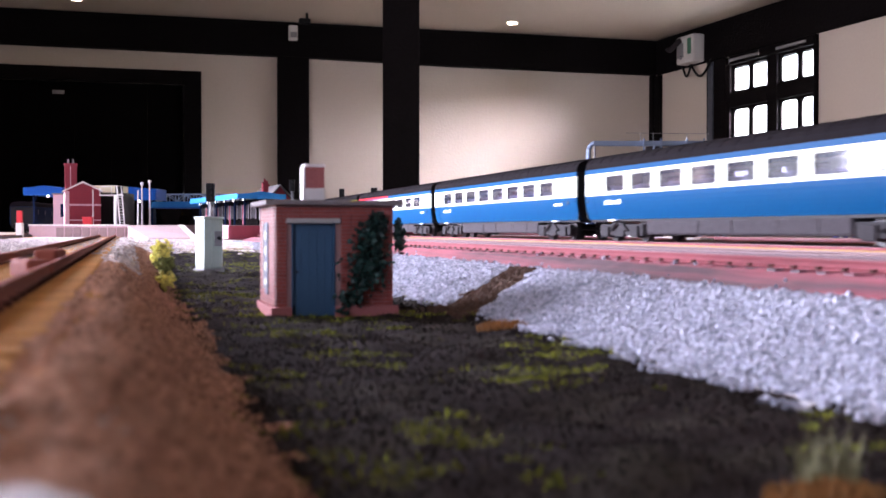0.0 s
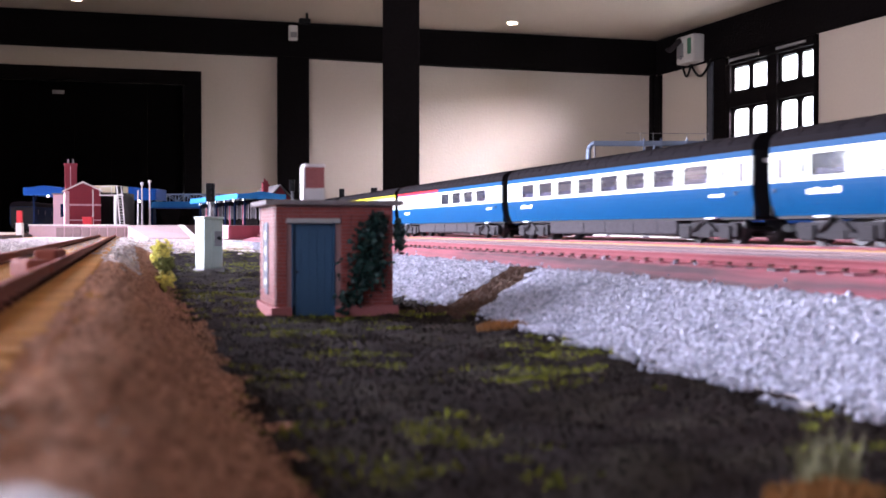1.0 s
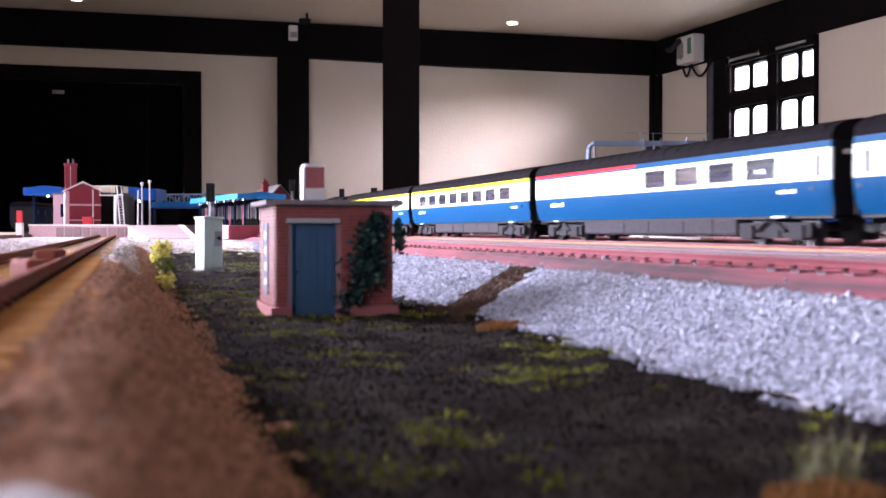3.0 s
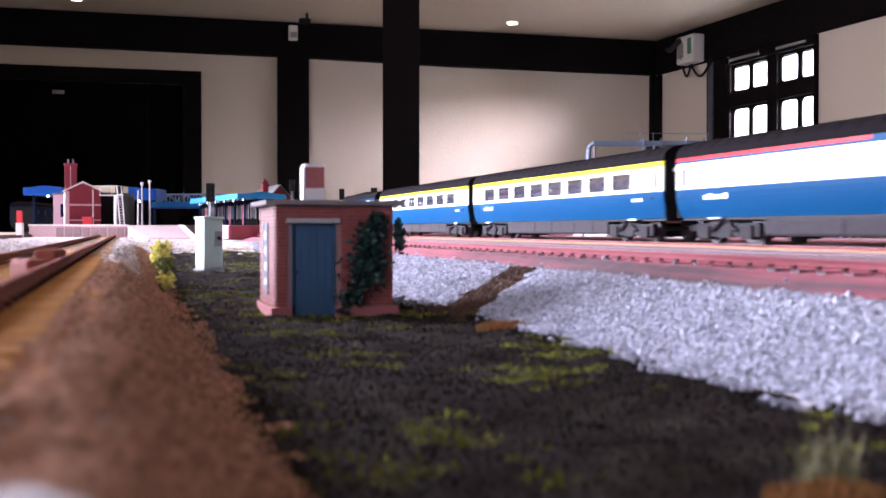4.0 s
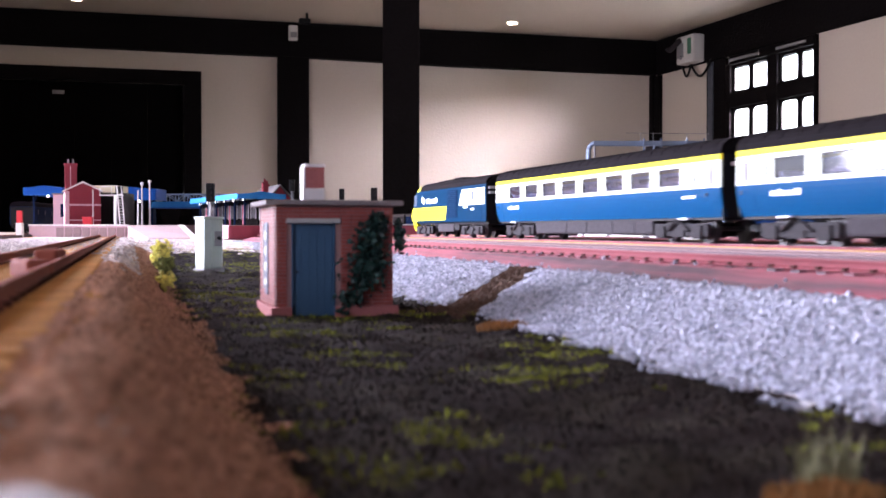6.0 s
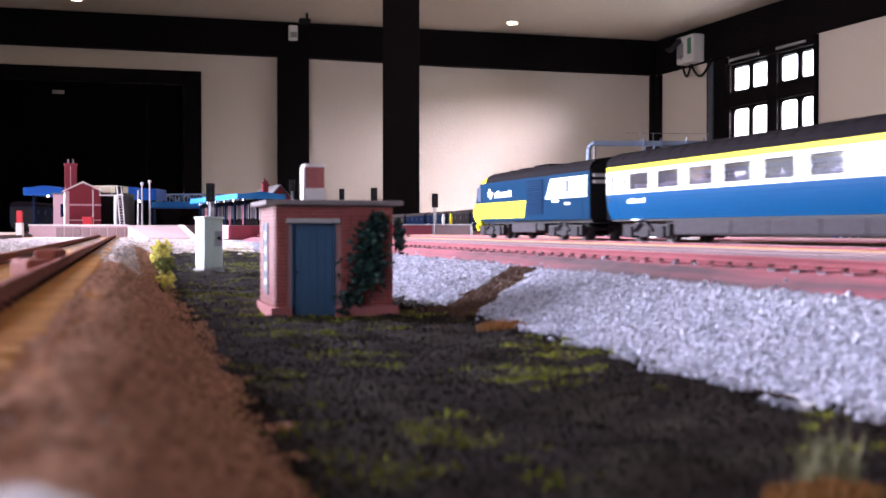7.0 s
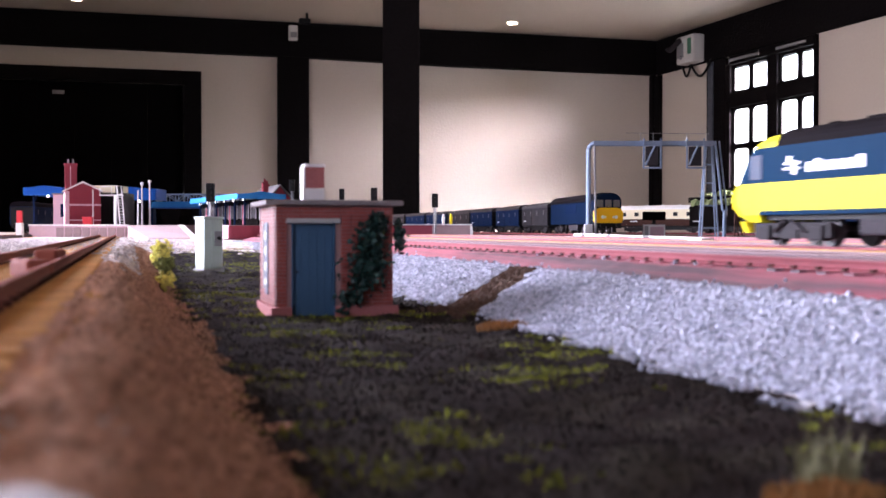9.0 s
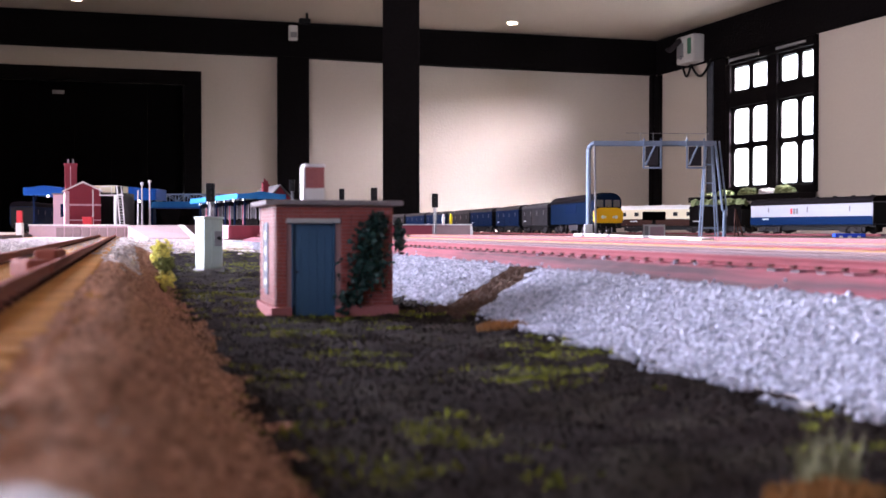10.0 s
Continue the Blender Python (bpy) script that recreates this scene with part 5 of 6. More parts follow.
def colour_signal(x, y, base, top, scale=1.0, label="black colour-light signal head on a grey post"):
    s = thing("colour_light_signal", stn(x, y, base), label, "railway signal", "colour light signals")
    h = top - base
    part("post", rods(((0, 0, 0), (0, 0, h - 0.016 * scale), 0.0012 * scale)), M_GREYPL, s)
    hd = part("head", boxes((-0.0042 * scale, 0.0042 * scale, -0.0020, 0.0020, h - 0.0185 * scale, h), bevel=0.0006), M_BLACK, s, "black signal head")
    for i in range(3):
        z = h - (0.0035 + i * 0.0055) * scale
        part("hood", rods(((0, -0.0020, z), (0, -0.0042, z), 0.0019 * scale)), M_BLACK, hd)
    part("ladder", boxes((-0.0022, -0.0017, 0.0022, 0.0027, 0, h - 0.018 * scale), (0.0017, 0.0022, 0.0022, 0.0027, 0, h - 0.018 * scale)), M_GREYPL, s)


def canopy(label, m, x0, x1, y0, y1, z, drop, mat_edge, posts, lamp=0.0):
    """A platform canopy: sloping roof sheet, deep valance, posts."""
    c = thing("platform_canopy", m, label, "canopy", "platform canopies")
    part("roof", prisms(([(x0, z), (x1, z), ((x0 + x1) / 2, z + 0.004)], y0, y1)), mat_edge, c)
    part("valance", boxes((x0, x1, y0 - 0.0012, y0, z - drop, z + 0.001)), mat_edge, c, "deep blue front valance")
    part("valance", boxes((x0 - 0.0012, x0, y0, y1, z - drop, z + 0.001)), mat_edge, c, "deep blue side valance")
    part("valance", boxes((x1, x1 + 0.0012, y0, y1, z - drop, z + 0.001)), mat_edge, c, "deep blue side valance")
    part("soffit", boxes((x0, x1, y0, y1, z - drop * 0.5 - 0.0008, z - drop * 0.5)), M_WHITE, c, "white boarded soffit")
    xm = (x0 + x1) / 2
    for i in range(posts):
        y = y0 + 0.012 + (y1 - y0 - 0.024) * i / max(1, posts - 1)
        for x in (xm - 0.018, xm + 0.018):
            if x0 < x < x1:
                part("post", rods(((x, y, 0.012), (x, y, z - drop * 0.5), 0.0013)), M_DKBLUE, c)
                part("brace", rods(((x, y, z - drop - 0.010), (x + 0.008, y, z - drop * 0.5), 0.0007), n=6), M_DKBLUE, c)
        part("lamp", boxes((xm + lamp - 0.0014, xm + lamp + 0.0014, y + 0.004, y + 0.0065, z - drop - 0.0022, z - drop * 0.5 - 0.0008), bevel=0.0005), M_LAMPGLOW, c, "lit canopy lamp")
    return c


def station():
    # near platform
    p = thing("platform_1", STN, "station platform with pink paving, white edge and end ramp", "platform", kind="structure")
    top = [(-0.502, 1.322), (-0.386, 1.322), (-0.326, 1.362), (-0.300, 2.55), (-0.605, 2.55), (-0.549, 1.46)]
    bm = bmesh.new()
    slab(bm, top, -0.005, 0.0116)
    part("deck", bm, M_PLATTOP, p)
    part("edging", boxes((-0.504, -0.384, 1.3185, 1.3260, 0.0104, 0.0124)), M_WHITE, p, "white platform edge")
    part("face", boxes((-0.503, -0.372, 1.3190, 1.3219, -0.005, 0.0103)), M_PALEPINK, p, "pale panelled platform face")
    for i in range(10):
        x = -0.470 + i * 0.0105
        part("panel", boxes((x, x + 0.0092, 1.3180, 1.3190, -0.003, 0.0086), bevel=0.0003), M_PLATTOP, p)
    bm = bmesh.new()
    v = [bm.verts.new(q) for q in ((-0.386, 1.322, 0.0116), (-0.326, 1.362, 0.0116), (-0.287, 1.262, -0.0035), (-0.346, 1.272, -0.0035), (-0.386, 1.322, -0.006), (-0.326, 1.362, -0.006), (-0.287, 1.262, -0.006), (-0.346, 1.272, -0.006))]
    for q in ((0, 1, 2, 3), (4, 7, 6, 5), (0, 4, 5, 1), (1, 5, 6, 2), (2, 6, 7, 3), (3, 7, 4, 0)):
        bm.faces.new([v[i] for i in q])
    part("ramp", bm, M_PLATTOP, p, "sloping ramp down to the ballast")
    bm = bmesh.new()
    v = [bm.verts.new(q) for q in ((-0.331, 1.358, 0.0121), (-0.325, 1.3625, 0.0121), (-0.286, 1.2618, -0.0029), (-0.294, 1.2630, -0.0029), (-0.331, 1.358, 0.0100), (-0.325, 1.3625, 0.0100), (-0.286, 1.2618, -0.0050), (-0.294, 1.2630, -0.0050))]
    for q in ((0, 1, 2, 3), (4, 7, 6, 5), (0, 4, 5, 1), (1, 5, 6, 2), (2, 6, 7, 3), (3, 7, 4, 0)):
        bm.faces.new([v[i] for i in q])
    part("ramp_edging", bm, M_WHITE, p, "white ramp edge")

    # main station building
    b = thing("station_building", stn(-0.4725, 1.425, 0.0117, 21), "pink brick gabled station building with a tall chimney", "building")
    w = 0.0222
    part("gable_wall", prisms(([(-w, 0), (w, 0), (w, 0.0448), (0, 0.0562), (-w, 0.0448)], 0, 0.003)), M_STATBRICK, b, "pink brick gable wall")
    # left wall painted pale for the light on it; the right keeps the brick
    part("side_wall", boxes((-w, -w + 0.002, 0.003, 0.06, 0, 0.0446)), M_PALEPINK, b)
    part("side_wall", boxes((w - 0.002, w, 0.003, 0.06, 0, 0.0446)), M_STATBRICK, b)
    part("string_course", boxes((-w - 0.0003, w + 0.0003, -0.0006, 0, 0.0256, 0.0280)), M_PALEPINK, b, "pale stone band")
    part("string_course", boxes((-w - 0.0003, w + 0.0003, -0.0006, 0, 0.0060, 0.0076)), M_PALEPINK, b, "pale stone band")
    part("quoins", boxes((-w - 0.0003, -w + 0.0052, -0.0009, 0, 0.0, 0.0446)), M_PALEPINK, b)
    part("downpipe", rods(((0.0124, -0.0012, 0), (0.0124, -0.0012, 0.0470), 0.0009), n=8), M_WHITE, b, "white downpipe")
    for s in (-1, 1):
        bm = bmesh.new()
        pts = [(0, 0.0562), (s * (w + 0.0025), 0.0440), (s * (w + 0.0025), 0.0456), (0, 0.0580)]
        prism(bm, pts, -0.0022, 0.062)
        part("roof", bm, M_SLATE, b, "grey slate roof slope")
        bm = bmesh.new()
        prism(bm, [(0, 0.0556), (s * (w + 0.0027), 0.0434), (s * (w + 0.0027), 0.0452), (0, 0.0578)], -0.0032, -0.0022)
        part("barge_board", bm, M_WHITE, b, "white barge board")
    ch = part("chimney", boxes((-0.0215, -0.0065, 0.022, 0.034, 0.030, 0.0795)), M_STATBRICK, b, "tall pink brick chimney")
    part("cap", boxes((-0.0225, -0.0055, 0.021, 0.035, 0.0795, 0.0822), bevel=0.0003), M_STATBRICK, ch)
    part("flue_strip", boxes((-0.0150, -0.0142, 0.0214, 0.0220, 0.034, 0.079)), M_PALEPINK, ch)
    for x in (-0.0170, -0.0110):
        part("pot", rods(((x, 0.029, 0.0822), (x, 0.029, 0.0880), 0.0015, 0.0011)), M_SLATE, ch)
    # box added for the building's left side, its light painted as pale pink
    an = thing("lit_station_side", stn(-0.520, 1.51, 0.0117), "pale box added for the lit left side of the station", "building")
    part("wall", boxes((-0.022, 0.024, 0, 0.08, 0, 0.0430)), M_PALEPINK, an)
    for x in (-0.012, 0.004):
        part("window", boxes((x, x + 0.008, -0.0006, 0.0, 0.012, 0.030)), M_DKBLUE, an, "dark window")
    part("roof", boxes((-0.024, 0.026, -0.002, 0.082, 0.0430, 0.0450)), M_SLATE, an)
    lt = thing("waiting_room_roof", stn(-0.470, 1.56, 0.0117), "cream flat-roofed waiting room", "building")
    part("wall", boxes((-0.028, 0.012, 0, 0.05, 0, 0.047)), M_BLACK, lt)
    part("roof", boxes((-0.032, 0.003, -0.003, 0.052, 0.047, 0.0575), bevel=0.0006), M_CREAM, lt, "cream roof fascia")
    part("tank", boxes((0.0015, 0.0110, -0.008, -0.003, 0.047, 0.056)), M_BLACK, lt, "black box on the roof edge")
    bin_ = thing("grit_bin", stn(-0.4565, 1.395, 0.0117), "red platform grit bin", "bin")
    part("body", prisms(([(-0.0052, 0), (0.0052, 0), (0.0060, 0.0095), (-0.0060, 0.0095)], -0.004, 0.004)), M_REDPAINT, bin_)
    part("lid", boxes((-0.0063, 0.0063, -0.0044, 0.0044, 0.0095, 0.0108), bevel=0.0002), M_REDPAINT, bin_)
    # loading stage with ladder
    st = thing("signal_stage", stn(-0.417, 1.385, 0.0117), "white metal stage with a steep ladder", "ladder")
    part("deck", boxes((-0.0205, 0.0085, -0.004, 0.004, 0.0376, 0.0388)), M_WHITE, st)
    rail = [((-0.0205, 0, 0.0388), (-0.0205, 0, 0.0490), 0.0005), ((-0.0205, 0, 0.0490), (-0.0060, 0, 0.0490), 0.0005), ((-0.0060, 0, 0.0490), (-0.0060, 0, 0.0388), 0.0005)]
    part("guard_rail", rods(*rail, n=6), M_WHITE, st)
    for x in (0.0020, 0.0078):
        part("stile", rods(((x + 0.0040, -0.004, 0), (x, -0.004, 0.0500), 0.0007), n=6), M_WHITE, st)
    for i in range(11):
        z = 0.003 + i * 0.0036
        x = 0.0020 + 0.0040 * (1 - z / 0.05)
        part("rung", rods(((x, -0.004, z), (x + 0.0058, -0.004, z), 0.0004), n=6), M_WHITE, st)
    part("post", rods(((-0.0010, 0, 0), (-0.0010, 0, 0.0376), 0.0020), n=10), M_WHITE, st)
    for x, y, top_, globe in ((-0.3905, 1.39, 0.0562, False), (-0.384, 1.385, 0.0630, True), (-0.3755, 1.39, 0.0660, True)):
        post_lamp(x, y, 0.0117, top_, globe)
    # canopies
    canopy("bright blue canopy on the far side of the station", stn(-0.5565, 1.52), -0.0300, 0.0240, 0.0, 0.20, 0.0640, 0.0095, M_CANOPY, 3)
    canopy("bright blue canopy over the far platform", stn(-0.4830, 1.70), -0.0480, 0.0330, 0.0, 0.06, 0.0690, 0.0170, M_CANOPY, 2)
    # footbridge
    f = thing("footbridge", stn(-0.400, 1.78), "blue lattice girder footbridge", "footbridge")
    x0, x1, z0, z1 = -0.080, 0.038, 0.0420, 0.0645
    part("deck", boxes((x0, x1, -0.010, 0.010, z0 - 0.0015, z0)), M_CANOPY, f)
    for y in (-0.010, 0.010):
        part("girder", boxes((x0, x1, y - 0.0009, y + 0.0009, z0, z0 + 0.0095)), M_CANOPYLT, f, "light blue plate girder")
        part("chord", boxes((x0, x1, y - 0.0008, y + 0.0008, z1 - 0.0016, z1)), M_GANTRY, f)
        for i in range(8):
            a = x0 + i * (x1 - x0) / 8
            b2 = a + (x1 - x0) / 8
            part("lattice_bar", rods(((a, y, z0 + 0.0095 if i % 2 else z1 - 0.0008), (b2, y, z1 - 0.0008 if i % 2 else z0 + 0.0095), 0.0007), n=6), M_GANTRY, f)
            part("upright", boxes((a - 0.0005, a + 0.0005, y - 0.0005, y + 0.0005, z0 + 0.0095, z1 - 0.0016)), M_GANTRY, f)
    for x in (x0 + 0.004, x1 - 0.004):
        part("pier", boxes((x - 0.003, x + 0.003, -0.009, 0.009, -0.006, z0 - 0.0015)), M_DKBLUE, f)
    # second platform with the long light blue canopy
    p2 = thing("platform_2", stn(-0.188, 1.30, 0, 24.5), "long red-walled island platform", "platform", kind="structure")
    part("deck", boxes((-0.07, 0.0, 0.0, 0.85, -0.005, 0.0112)), M_PLATTOP, p2)
    part("face", boxes((0.0004, 0.003, -0.03, 0.85, -0.005, 0.0100)), M_PLATRED, p2, "red platform wall")
    part("end_face", boxes((-0.07, 0.0003, -0.0012, -0.0002, -0.005, 0.0105)), M_PLATRED, p2, "red platform end wall")
    part("edging", boxes((-0.003, 0.0034, -0.03, 0.85, 0.0102, 0.0122)), M_WHITE, p2, "pale platform edge")
    c2 = canopy("long light blue canopy over the island platform", stn(-0.188, 1.32, 0, 24.5), -0.062, -0.004, 0.0, 0.275, 0.0480, 0.0052, M_CANOPYLT, 6, -0.017)
    # black block added so that it stays dark below the canopy; glazing guessed
    fr = thing("dark_canopy_backing", stn(-0.188, 1.32, 0.0113, 24.5), "dark glazed block added to fill the darkness under the light blue canopy", "building")
    part("wall", boxes((-0.030, -0.008, 0.03, 0.36, 0, 0.0325)), M_FLATBLACK, fr)
    for i in range(9):
        y = 0.036 + i * 0.036
        w = part("window", boxes((-0.0306, -0.0300, y, y + 0.024, 0.009, 0.026)), M_BLACK, fr, "grey glazing")
        part("frame", boxes((-0.0312, -0.0306, y - 0.001, y + 0.0005, 0.008, 0.027), (-0.0312, -0.0306, y + 0.0235, y + 0.025, 0.008, 0.027)), M_GREYPL, w)
        if i % 2:
            part("door", boxes((-0.0308, -0.0300, y + 0.0265, y + 0.0335, 0.0, 0.026)), M_PLATRED, fr, "dull red door")
    for x in (-0.025, -0.015):
        w = part("window", boxes((x - 0.003, x + 0.003, 0.0292, 0.0300, 0.008, 0.025)), M_CABGLASS, fr, "grey glazing")
        part("frame", boxes((x - 0.0036, x - 0.003, 0.0288, 0.0298, 0.007, 0.026), (x + 0.003, x + 0.0036, 0.0288, 0.0298, 0.007, 0.026)), M_WHITE, w)
    bp = thing("island_building", stn(-0.246, 1.64, 0.0113, 20), "red brick island building with a grey slate roof", "building")
    part("wall", boxes((-0.020, 0.020, 0, 0.16, 0, 0.036)), M_STATBRICK, bp)
    part("gable_wall", prisms(([(-0.020, 0.0361), (0.020, 0.0361), (0.0, 0.0600)], 0.0, 0.0016)), M_STATBRICK, bp, "red brick gable")
    for s in (-1, 1):
        part("roof", prisms(([(0, 0.0605), (s * 0.024, 0.0345), (s * 0.024, 0.0365), (0, 0.0630)], -0.004, 0.165)), M_SLATE, bp, "grey slate roof slope")
    for x, y, z in ((-0.012, 0.05, 0.066), (-0.006, 0.09, 0.070), (0.006, 0.13, 0.068)):
        c = part("chimney", boxes((x - 0.0040, x + 0.0040, y, y + 0.008, 0.040, z)), M_STATBRICK, bp, "red brick chimney")
        part("pot", rods(((x, y + 0.004, z), (x, y + 0.004, z + 0.006), 0.0016, 0.0012)), M_STATBRICK, c)
    # third platform, with a pale end wall
    p3 = thing("platform_3", stn(-0.014, 1.40), "pale concrete platform end with white face", "platform", kind="structure")
    part("deck", boxes((-0.052, 0.050, 0.003, 0.30, -0.006, 0.0116)), M_PLATTOP, p3)
    part("face", boxes((0.0, 0.0490, -0.0005, 0.0029, -0.006, 0.0112)), M_PLATTOP, p3, "pale pink-grey end wall")
    part("end_edging", prisms(([(0.0490, -0.006), (0.0535, -0.006), (0.0515, 0.0112), (0.0490, 0.0112)], -0.0008, 0.0029)), M_WHITE, p3, "white end edging")
    part("face", boxes((-0.052, -0.0001, -0.0005, 0.0029, -0.006, 0.0112)), M_PLATRED, p3, "red end wall")
    part("coping", boxes((-0.053, 0.052, -0.0012, 0.0040, 0.0117, 0.0130)), M_WHITE, p3)
    for x, mt, lab in ((0.0105, M_WHITE, "tiny white painted figurine as a plain peg"), (0.0205, M_YELLOW, "tiny yellow painted figurine as a plain peg")):
        bm = bmesh.new()
        rod(bm, (0, 0, 0), (0, 0, 0.0115), 0.0017, 0.0021, n=12)
        rod(bm, (0, 0, 0.0115), (0, 0, 0.0150), 0.0014, 0.0012, n=12)
        solid("figurine", bm, mt, lab, "figurine", "platform figurines", m=stn(x - 0.014 + 0.004, 1.425, 0.0116))
    # signals
    colour_signal(-0.0102, 1.372, -0.004, 0.0515, 0.95)
    colour_signal(-0.1016, 1.60, -0.004, 0.0675, 1.15)
    colour_signal(-0.1510, 1.62, -0.004, 0.0670, 0.9)
    colour_signal(-0.2225, 1.60, -0.004, 0.0790, 0.9)
    colour_signal(-0.1885, 0.88, -0.006, 0.0437, 0.82)
    g = thing("ground_signal", stn(-0.468, 1.20, -0.004), "white ground signal post with a red panel", "railway signal")
    part("base", boxes((-0.0035, 0.0035, -0.003, 0.003, 0, 0.0175), bevel=0.0005), M_WHITE, g)
    part("panel", boxes((-0.0030, 0.0030, -0.0015, 0.0015, 0.0175, 0.0310), bevel=0.0004), M_REDPAINT, g, "red signal panel")
    track_under(stn(-0.462, 1.88, 0), 0.06)
    hop = thing("hopper_wagon", stn(-0.462, 1.88, 0), "dark brown hopper wagon", "wagon")
    part("body", prisms(([(-0.010, 0.012), (0.010, 0.012), (0.0175, 0.030), (0.0175, 0.0420), (-0.0175, 0.0420), (-0.0175, 0.030)], -0.04, 0.04)), M_FLATBLACK, hop)
    part("load", boxes((-0.0160, 0.0160, -0.038, 0.038, 0.0420, 0.0450), bevel=0.001), M_BLACK, hop, "dark load")
    part("underframe", boxes((-0.0120, 0.0120, -0.042, 0.042, 0.0095, 0.0119)), M_BLACK, hop)
    bogie(hop, 0.0, 0.036)


def lattice_leg(parent, x, y, base, top, wb, wt):
    for sx in (-1, 1):
        for sy in (-1, 1):
            part("leg_angle", rods(((x + sx * wb, y + sy * wb * 0.7, base), (x + sx * wt, y + sy * wt * 0.7, top), 0.0011), n=6), M_GANTRY, parent)
    for k in (0.12, 0.36, 0.60, 0.80):
        z = base + (top - base) * k
        h = wb + (wt - wb) * k
        part("cross_bar", boxes((x - h, x + h, y - h * 0.7 - 0.0007, y - h * 0.7 + 0.0007, z - 0.0009, z + 0.0009)), M_GANTRY, parent)


def gantry():
    g = thing("signal_gantry", stn(0.0, 1.35), "blue-grey steel signal gantry spanning several tracks", "signal gantry")
    xl, xr, zt = 0.1860, 0.3370, 0.1160
    part("beam", boxes((xl, xr, -0.0045, -0.0020, zt - 0.0058, zt), bevel=0.0004), M_GANTRY, g)
    part("beam", boxes((xl, xr, 0.0085, 0.0110, zt - 0.0058, zt), bevel=0.0004), M_GANTRY, g)
    for i in range(9):
        x = xl + 0.004 + i * (xr - xl - 0.008) / 8
        part("cross_tie", boxes((x - 0.0009, x + 0.0009, -0.0019, 0.0084, zt - 0.0040, zt - 0.0022)), M_GANTRY, g)
    bm = bmesh.new()
    bend = [(xl - 0.0052, 0.0, zt - 0.016), (xl - 0.0048, 0.0, zt - 0.010), (xl - 0.003, 0.0, zt - 0.006), (xl + 0.001, 0.0, zt - 0.003)]
    rod(bm, (xl - 0.0052, 0, 0.010), bend[0], 0.0030, n=12)
    for a, b in zip(bend, bend[1:]):
        rod(bm, a, b, 0.0029, n=12)
    part("post", bm, M_GANTRY, g)
    part("ladder_post", rods(((xl + 0.0045, 0.004, -0.005), (xl + 0.0030, 0.004, zt - 0.005), 0.0014)), M_GREYPL, g)
    part("footing", boxes((xl - 0.0105, xl - 0.0005, -0.005, 0.005, -0.006, 0.0125), bevel=0.0006), M_CONCRETE, g, "pale concrete footing")
    lattice_leg(g, xr - 0.006, 0.003, -0.006, zt - 0.006, 0.0105, 0.0040)
    part("stay", rods(((xr + 0.016, 0.02, 0.03), (xr + 0.002, 0.004, zt), 0.0016), n=8), M_GANTRY, g)
    part("stay", rods(((xr + 0.021, 0.02, 0.03), (xr + 0.007, 0.004, zt), 0.0012), n=8), M_GANTRY, g)
    part("stay_foot", rods(((xr + 0.018, 0.02, -0.006), (xr + 0.0185, 0.02, 0.031), 0.0024), n=8), M_GANTRY, g)
    for x in (0.2590, 0.3125):
        cg = part("signal_cage", boxes((x - 0.0115, x - 0.0095, -0.0065, -0.0045, zt - 0.0330, zt + 0.0030), (x + 0.0095, x + 0.0115, -0.0065, -0.0045, zt - 0.0330, zt + 0.0030), (x - 0.0115, x + 0.0115, -0.0066, -0.0044, zt - 0.0345, zt - 0.0325)), M_GANTRY, g)
        part("signal_back", boxes((x - 0.0080, x + 0.0080, -0.0030, -0.0018, zt - 0.0310, zt - 0.0070), bevel=0.0004), M_UNDER, cg, "grey signal backing plate")
        part("strut", rods(((x - 0.008, -0.0055, zt - 0.030), (x + 0.003, -0.0055, zt - 0.006), 0.0014), n=6), M_GANTRY, cg)
    part("hand_rail", rods(((0.229, 0.011, zt + 0.011), (xr - 0.004, 0.011, zt + 0.0100), 0.0004), n=6), M_GREYPL, g, "thin wire hand rail")
    for x in (0.2475, 0.2630, 0.3050, 0.330):
        part("rail_post", rods(((x, 0.0105, zt), (x, 0.0105, zt + 0.0106), 0.0004), n=6), M_GREYPL, g)


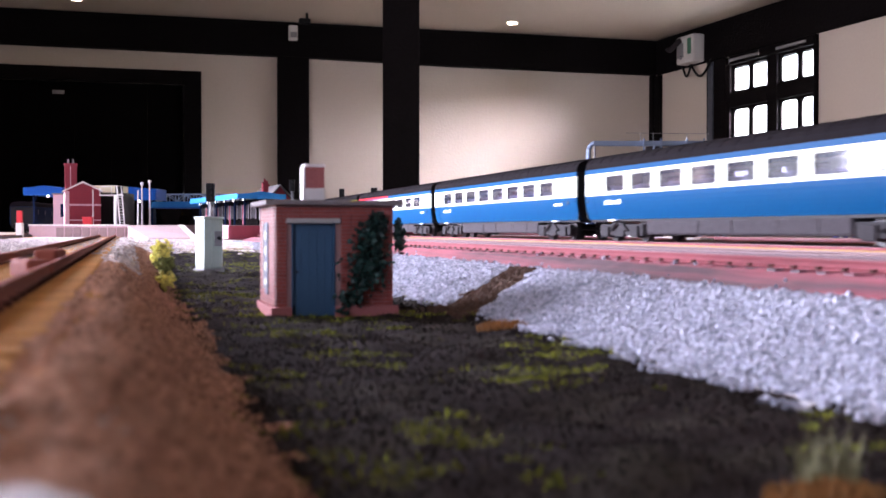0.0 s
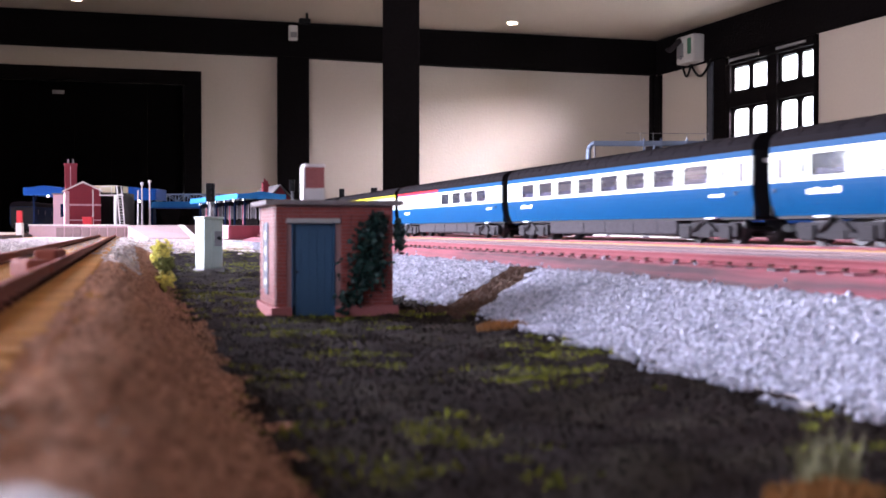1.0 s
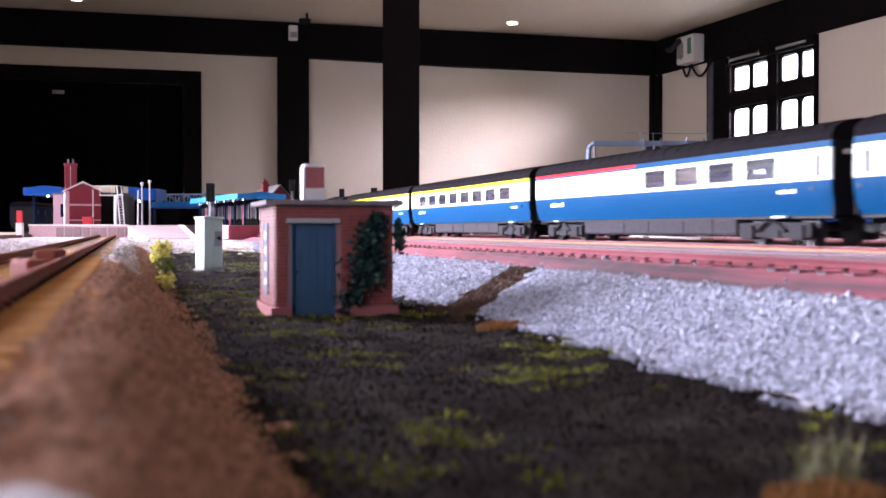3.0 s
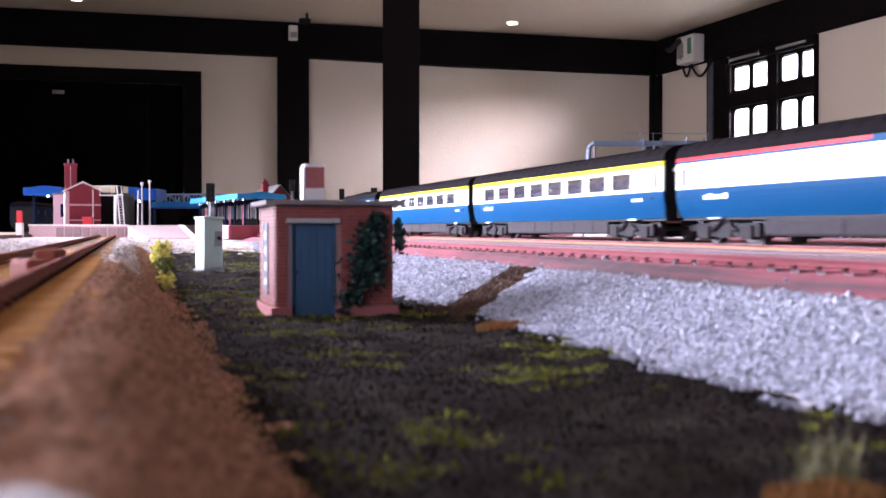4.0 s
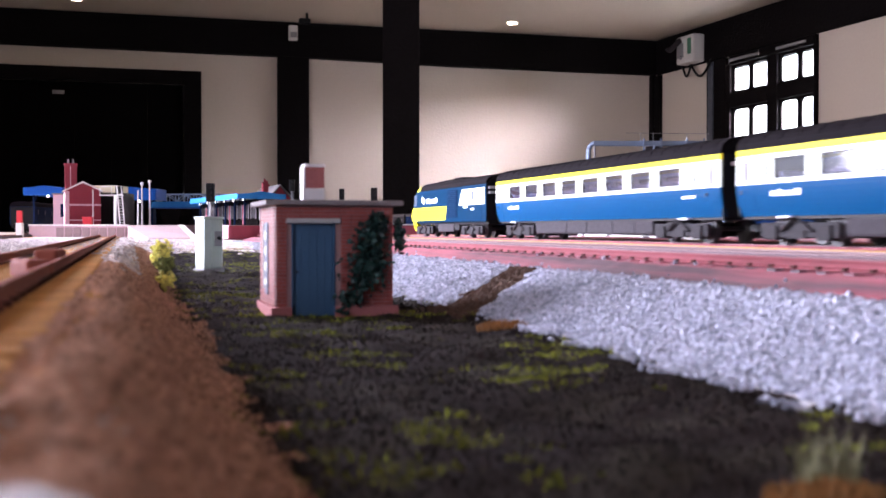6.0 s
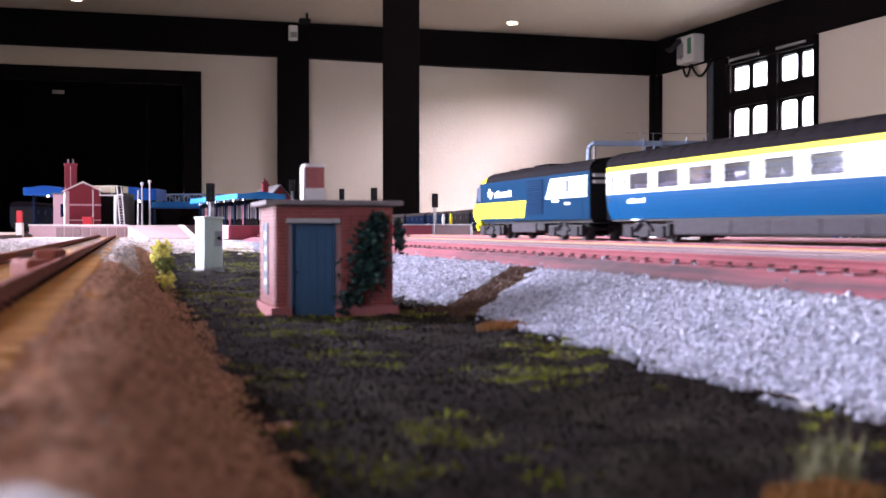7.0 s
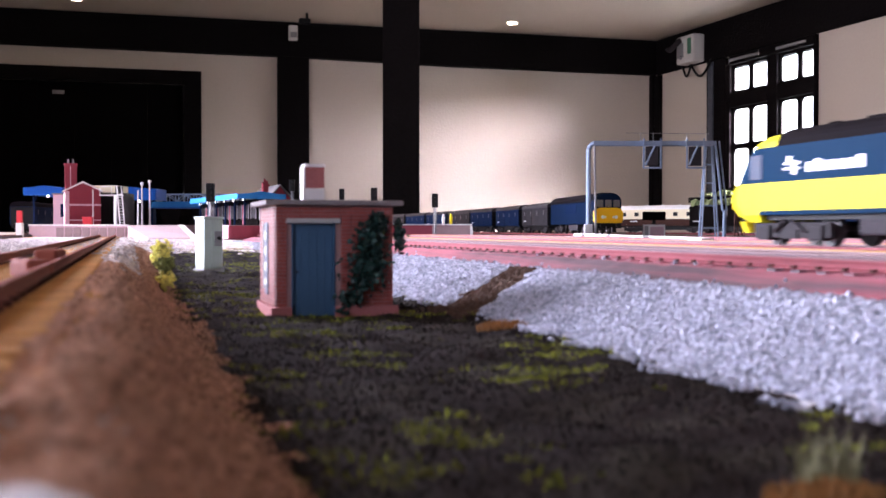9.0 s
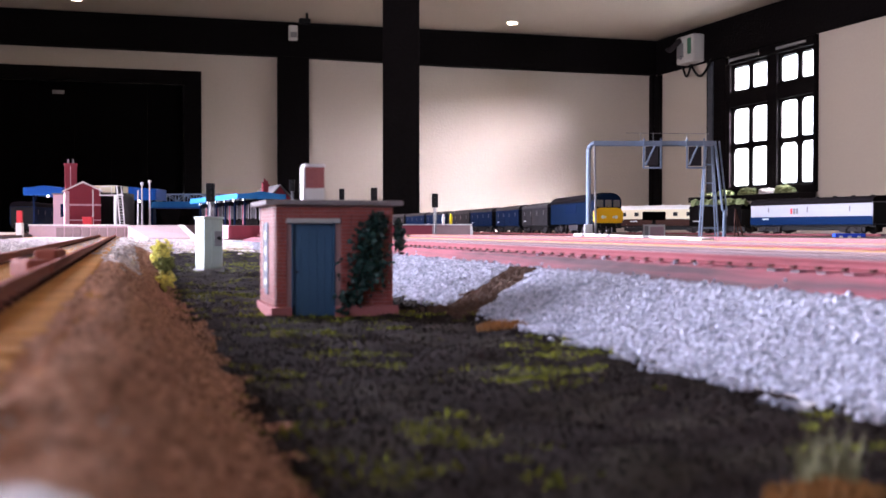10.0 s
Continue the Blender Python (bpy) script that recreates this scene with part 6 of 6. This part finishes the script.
def lineside():
    # white trunking slabs beside the tracks
    a, b = Vector((0.5530, 1.29)), Vector((0.3450, 0.60))
    n = 24
    me = mesh_of("trunking_slab", boxes((-0.0042, 0.0042, -0.0145, 0.0145, -0.0045, 0.0012), bevel=0.0004), M_WHITE)
    dark = mesh_of("trunking_slab", boxes((-0.0042, 0.0042, -0.0145, 0.0145, -0.0045, 0.0009), bevel=0.0004), M_UNDER)
    turn = math.degrees(math.atan2(-(b - a).x, (b - a).y))
    t = thing("cable_trunking", Matrix(), "white and grey cable trunking slabs between the tracks", "cable trunking")
    for i in range(n):
        p = a.lerp(b, (i + 0.5) / n)
        o = new("slab", dark if i % 7 == 3 else me)
        o.parent, o.matrix_basis = t, pose(p.x, p.y, 0, 0, 0, turn + rng.uniform(-1, 1))
    c = thing("lineside_box", stn(0.276, 1.42, -0.004), "pink and white lineside box under a dark hood", "equipment box")
    part("body", boxes((-0.0135, 0.0135, -0.006, 0.006, 0, 0.0165), bevel=0.0005), M_WHITE, c)
    part("label", boxes((-0.006, 0.0115, -0.0064, -0.006, 0.002, 0.0135)), M_PALEPINK, c, "pale pink printed side")
    part("dark_end", boxes((-0.0132, -0.0085, -0.0064, -0.006, 0.001, 0.0150)), M_GREYPL, c)
    part("post", boxes((-0.002, 0.002, -0.002, 0.002, 0.0165, 0.0223)), M_BLACK, c)
    part("hood", boxes((-0.0140, 0.0140, -0.007, 0.007, 0.0223, 0.0335), bevel=0.0008), M_FLATBLACK, c, "dark hood")
    bl = thing("blue_case", stn(0.475, 1.27, -0.004), "bright blue plastic case lying by the track", "case")
    part("body", boxes((-0.018, 0.018, -0.005, 0.005, 0, 0.0055), bevel=0.0006), M_BLUEPL, bl)
    for x in (-0.011, -0.001, 0.010):
        part("label", boxes((x - 0.002, x + 0.002, -0.0054, -0.005, 0.001, 0.003)), M_LETTER, bl)
    tr = thing("dark_tripod", stn(0.352, 1.30, -0.005), "thin dark tripod prop", "prop")
    for dx in (-0.006, 0.0, 0.006):
        part("leg", rods(((dx + 0.002, -0.002, 0), (-0.002, 0, 0.036), 0.0009), n=6), M_UMBER, tr)
    # scenery lumps and wagons on the window ledge
    for x, w, h, mt, lab in ((0.86, 0.10, 0.035, M_OLIVE, "olive green scenic lump on the window sill"), (1.06, 0.13, 0.05, M_OLIVE, "olive green scenic lump on the window sill"), (1.30, 0.14, 0.055, M_OLIVE, "mossy scenic lump on the window sill"), (1.50, 0.13, 0.045, M_CHIMWHITE, "white plaster scenic lump on the window sill"), (1.66, 0.14, 0.06, M_OLIVE, "mossy scenic lump on the window sill")):
        bm = bmesh.new()
        bmesh.ops.create_icosphere(bm, subdivisions=3, radius=1.0)
        for v in bm.verts:
            k = 1 + 0.35 * noise.noise(v.co * 2.3 + Vector((x * 9, 0, 0))) + 0.15 * noise.noise(v.co * 6)
            v.co = Vector((v.co.x * w * 0.55 * k, v.co.y * 0.045 * k, max(-0.25, v.co.z) * h * 0.62 * k))
        lo = min(v.co.z for v in bm.verts)
        for v in bm.verts:
            v.co.z -= lo
        solid("scenic_lump", bm, mt, lab, "scenery", "things on the window sill", m=EAST @ pose(x, -0.09, 0.214))


station()
gantry()
lineside()


# ---- the moving train ----
T1 = coach("blue and pale grey passenger coach in the moving train", None, WINDOWS)
T2 = coach("blue and pale grey passenger coach in the moving train", None, WINDOWS)
T3 = coach("buffet coach with a red roof stripe and few windows", M_REDSTRIPE, BUFFET, (0.010, 0.1462))
T4 = coach("first class coach with a yellow roof-edge stripe", M_YELLOW, WINDOWS)
T5 = coach("first class coach with a yellow roof-edge stripe", M_YELLOW, WINDOWS)
PC = power_car()

SPEED = 0.1782
TRAIN_X = 0.2416 + HALF


def motions():
    starts = ((T1, 0.4755), (T2, 0.7805), (T3, 1.0855), (T4, 1.3905), (T5, 1.6955), (PC, 1.9725))
    for car, s in starts:
        walk(car, [(t, pose(TRAIN_X, s - 0.0701 - SPEED * t, 0.0001)) for t in (0.0, 2.5, 5.0, 7.5, 10.0)])


motions()
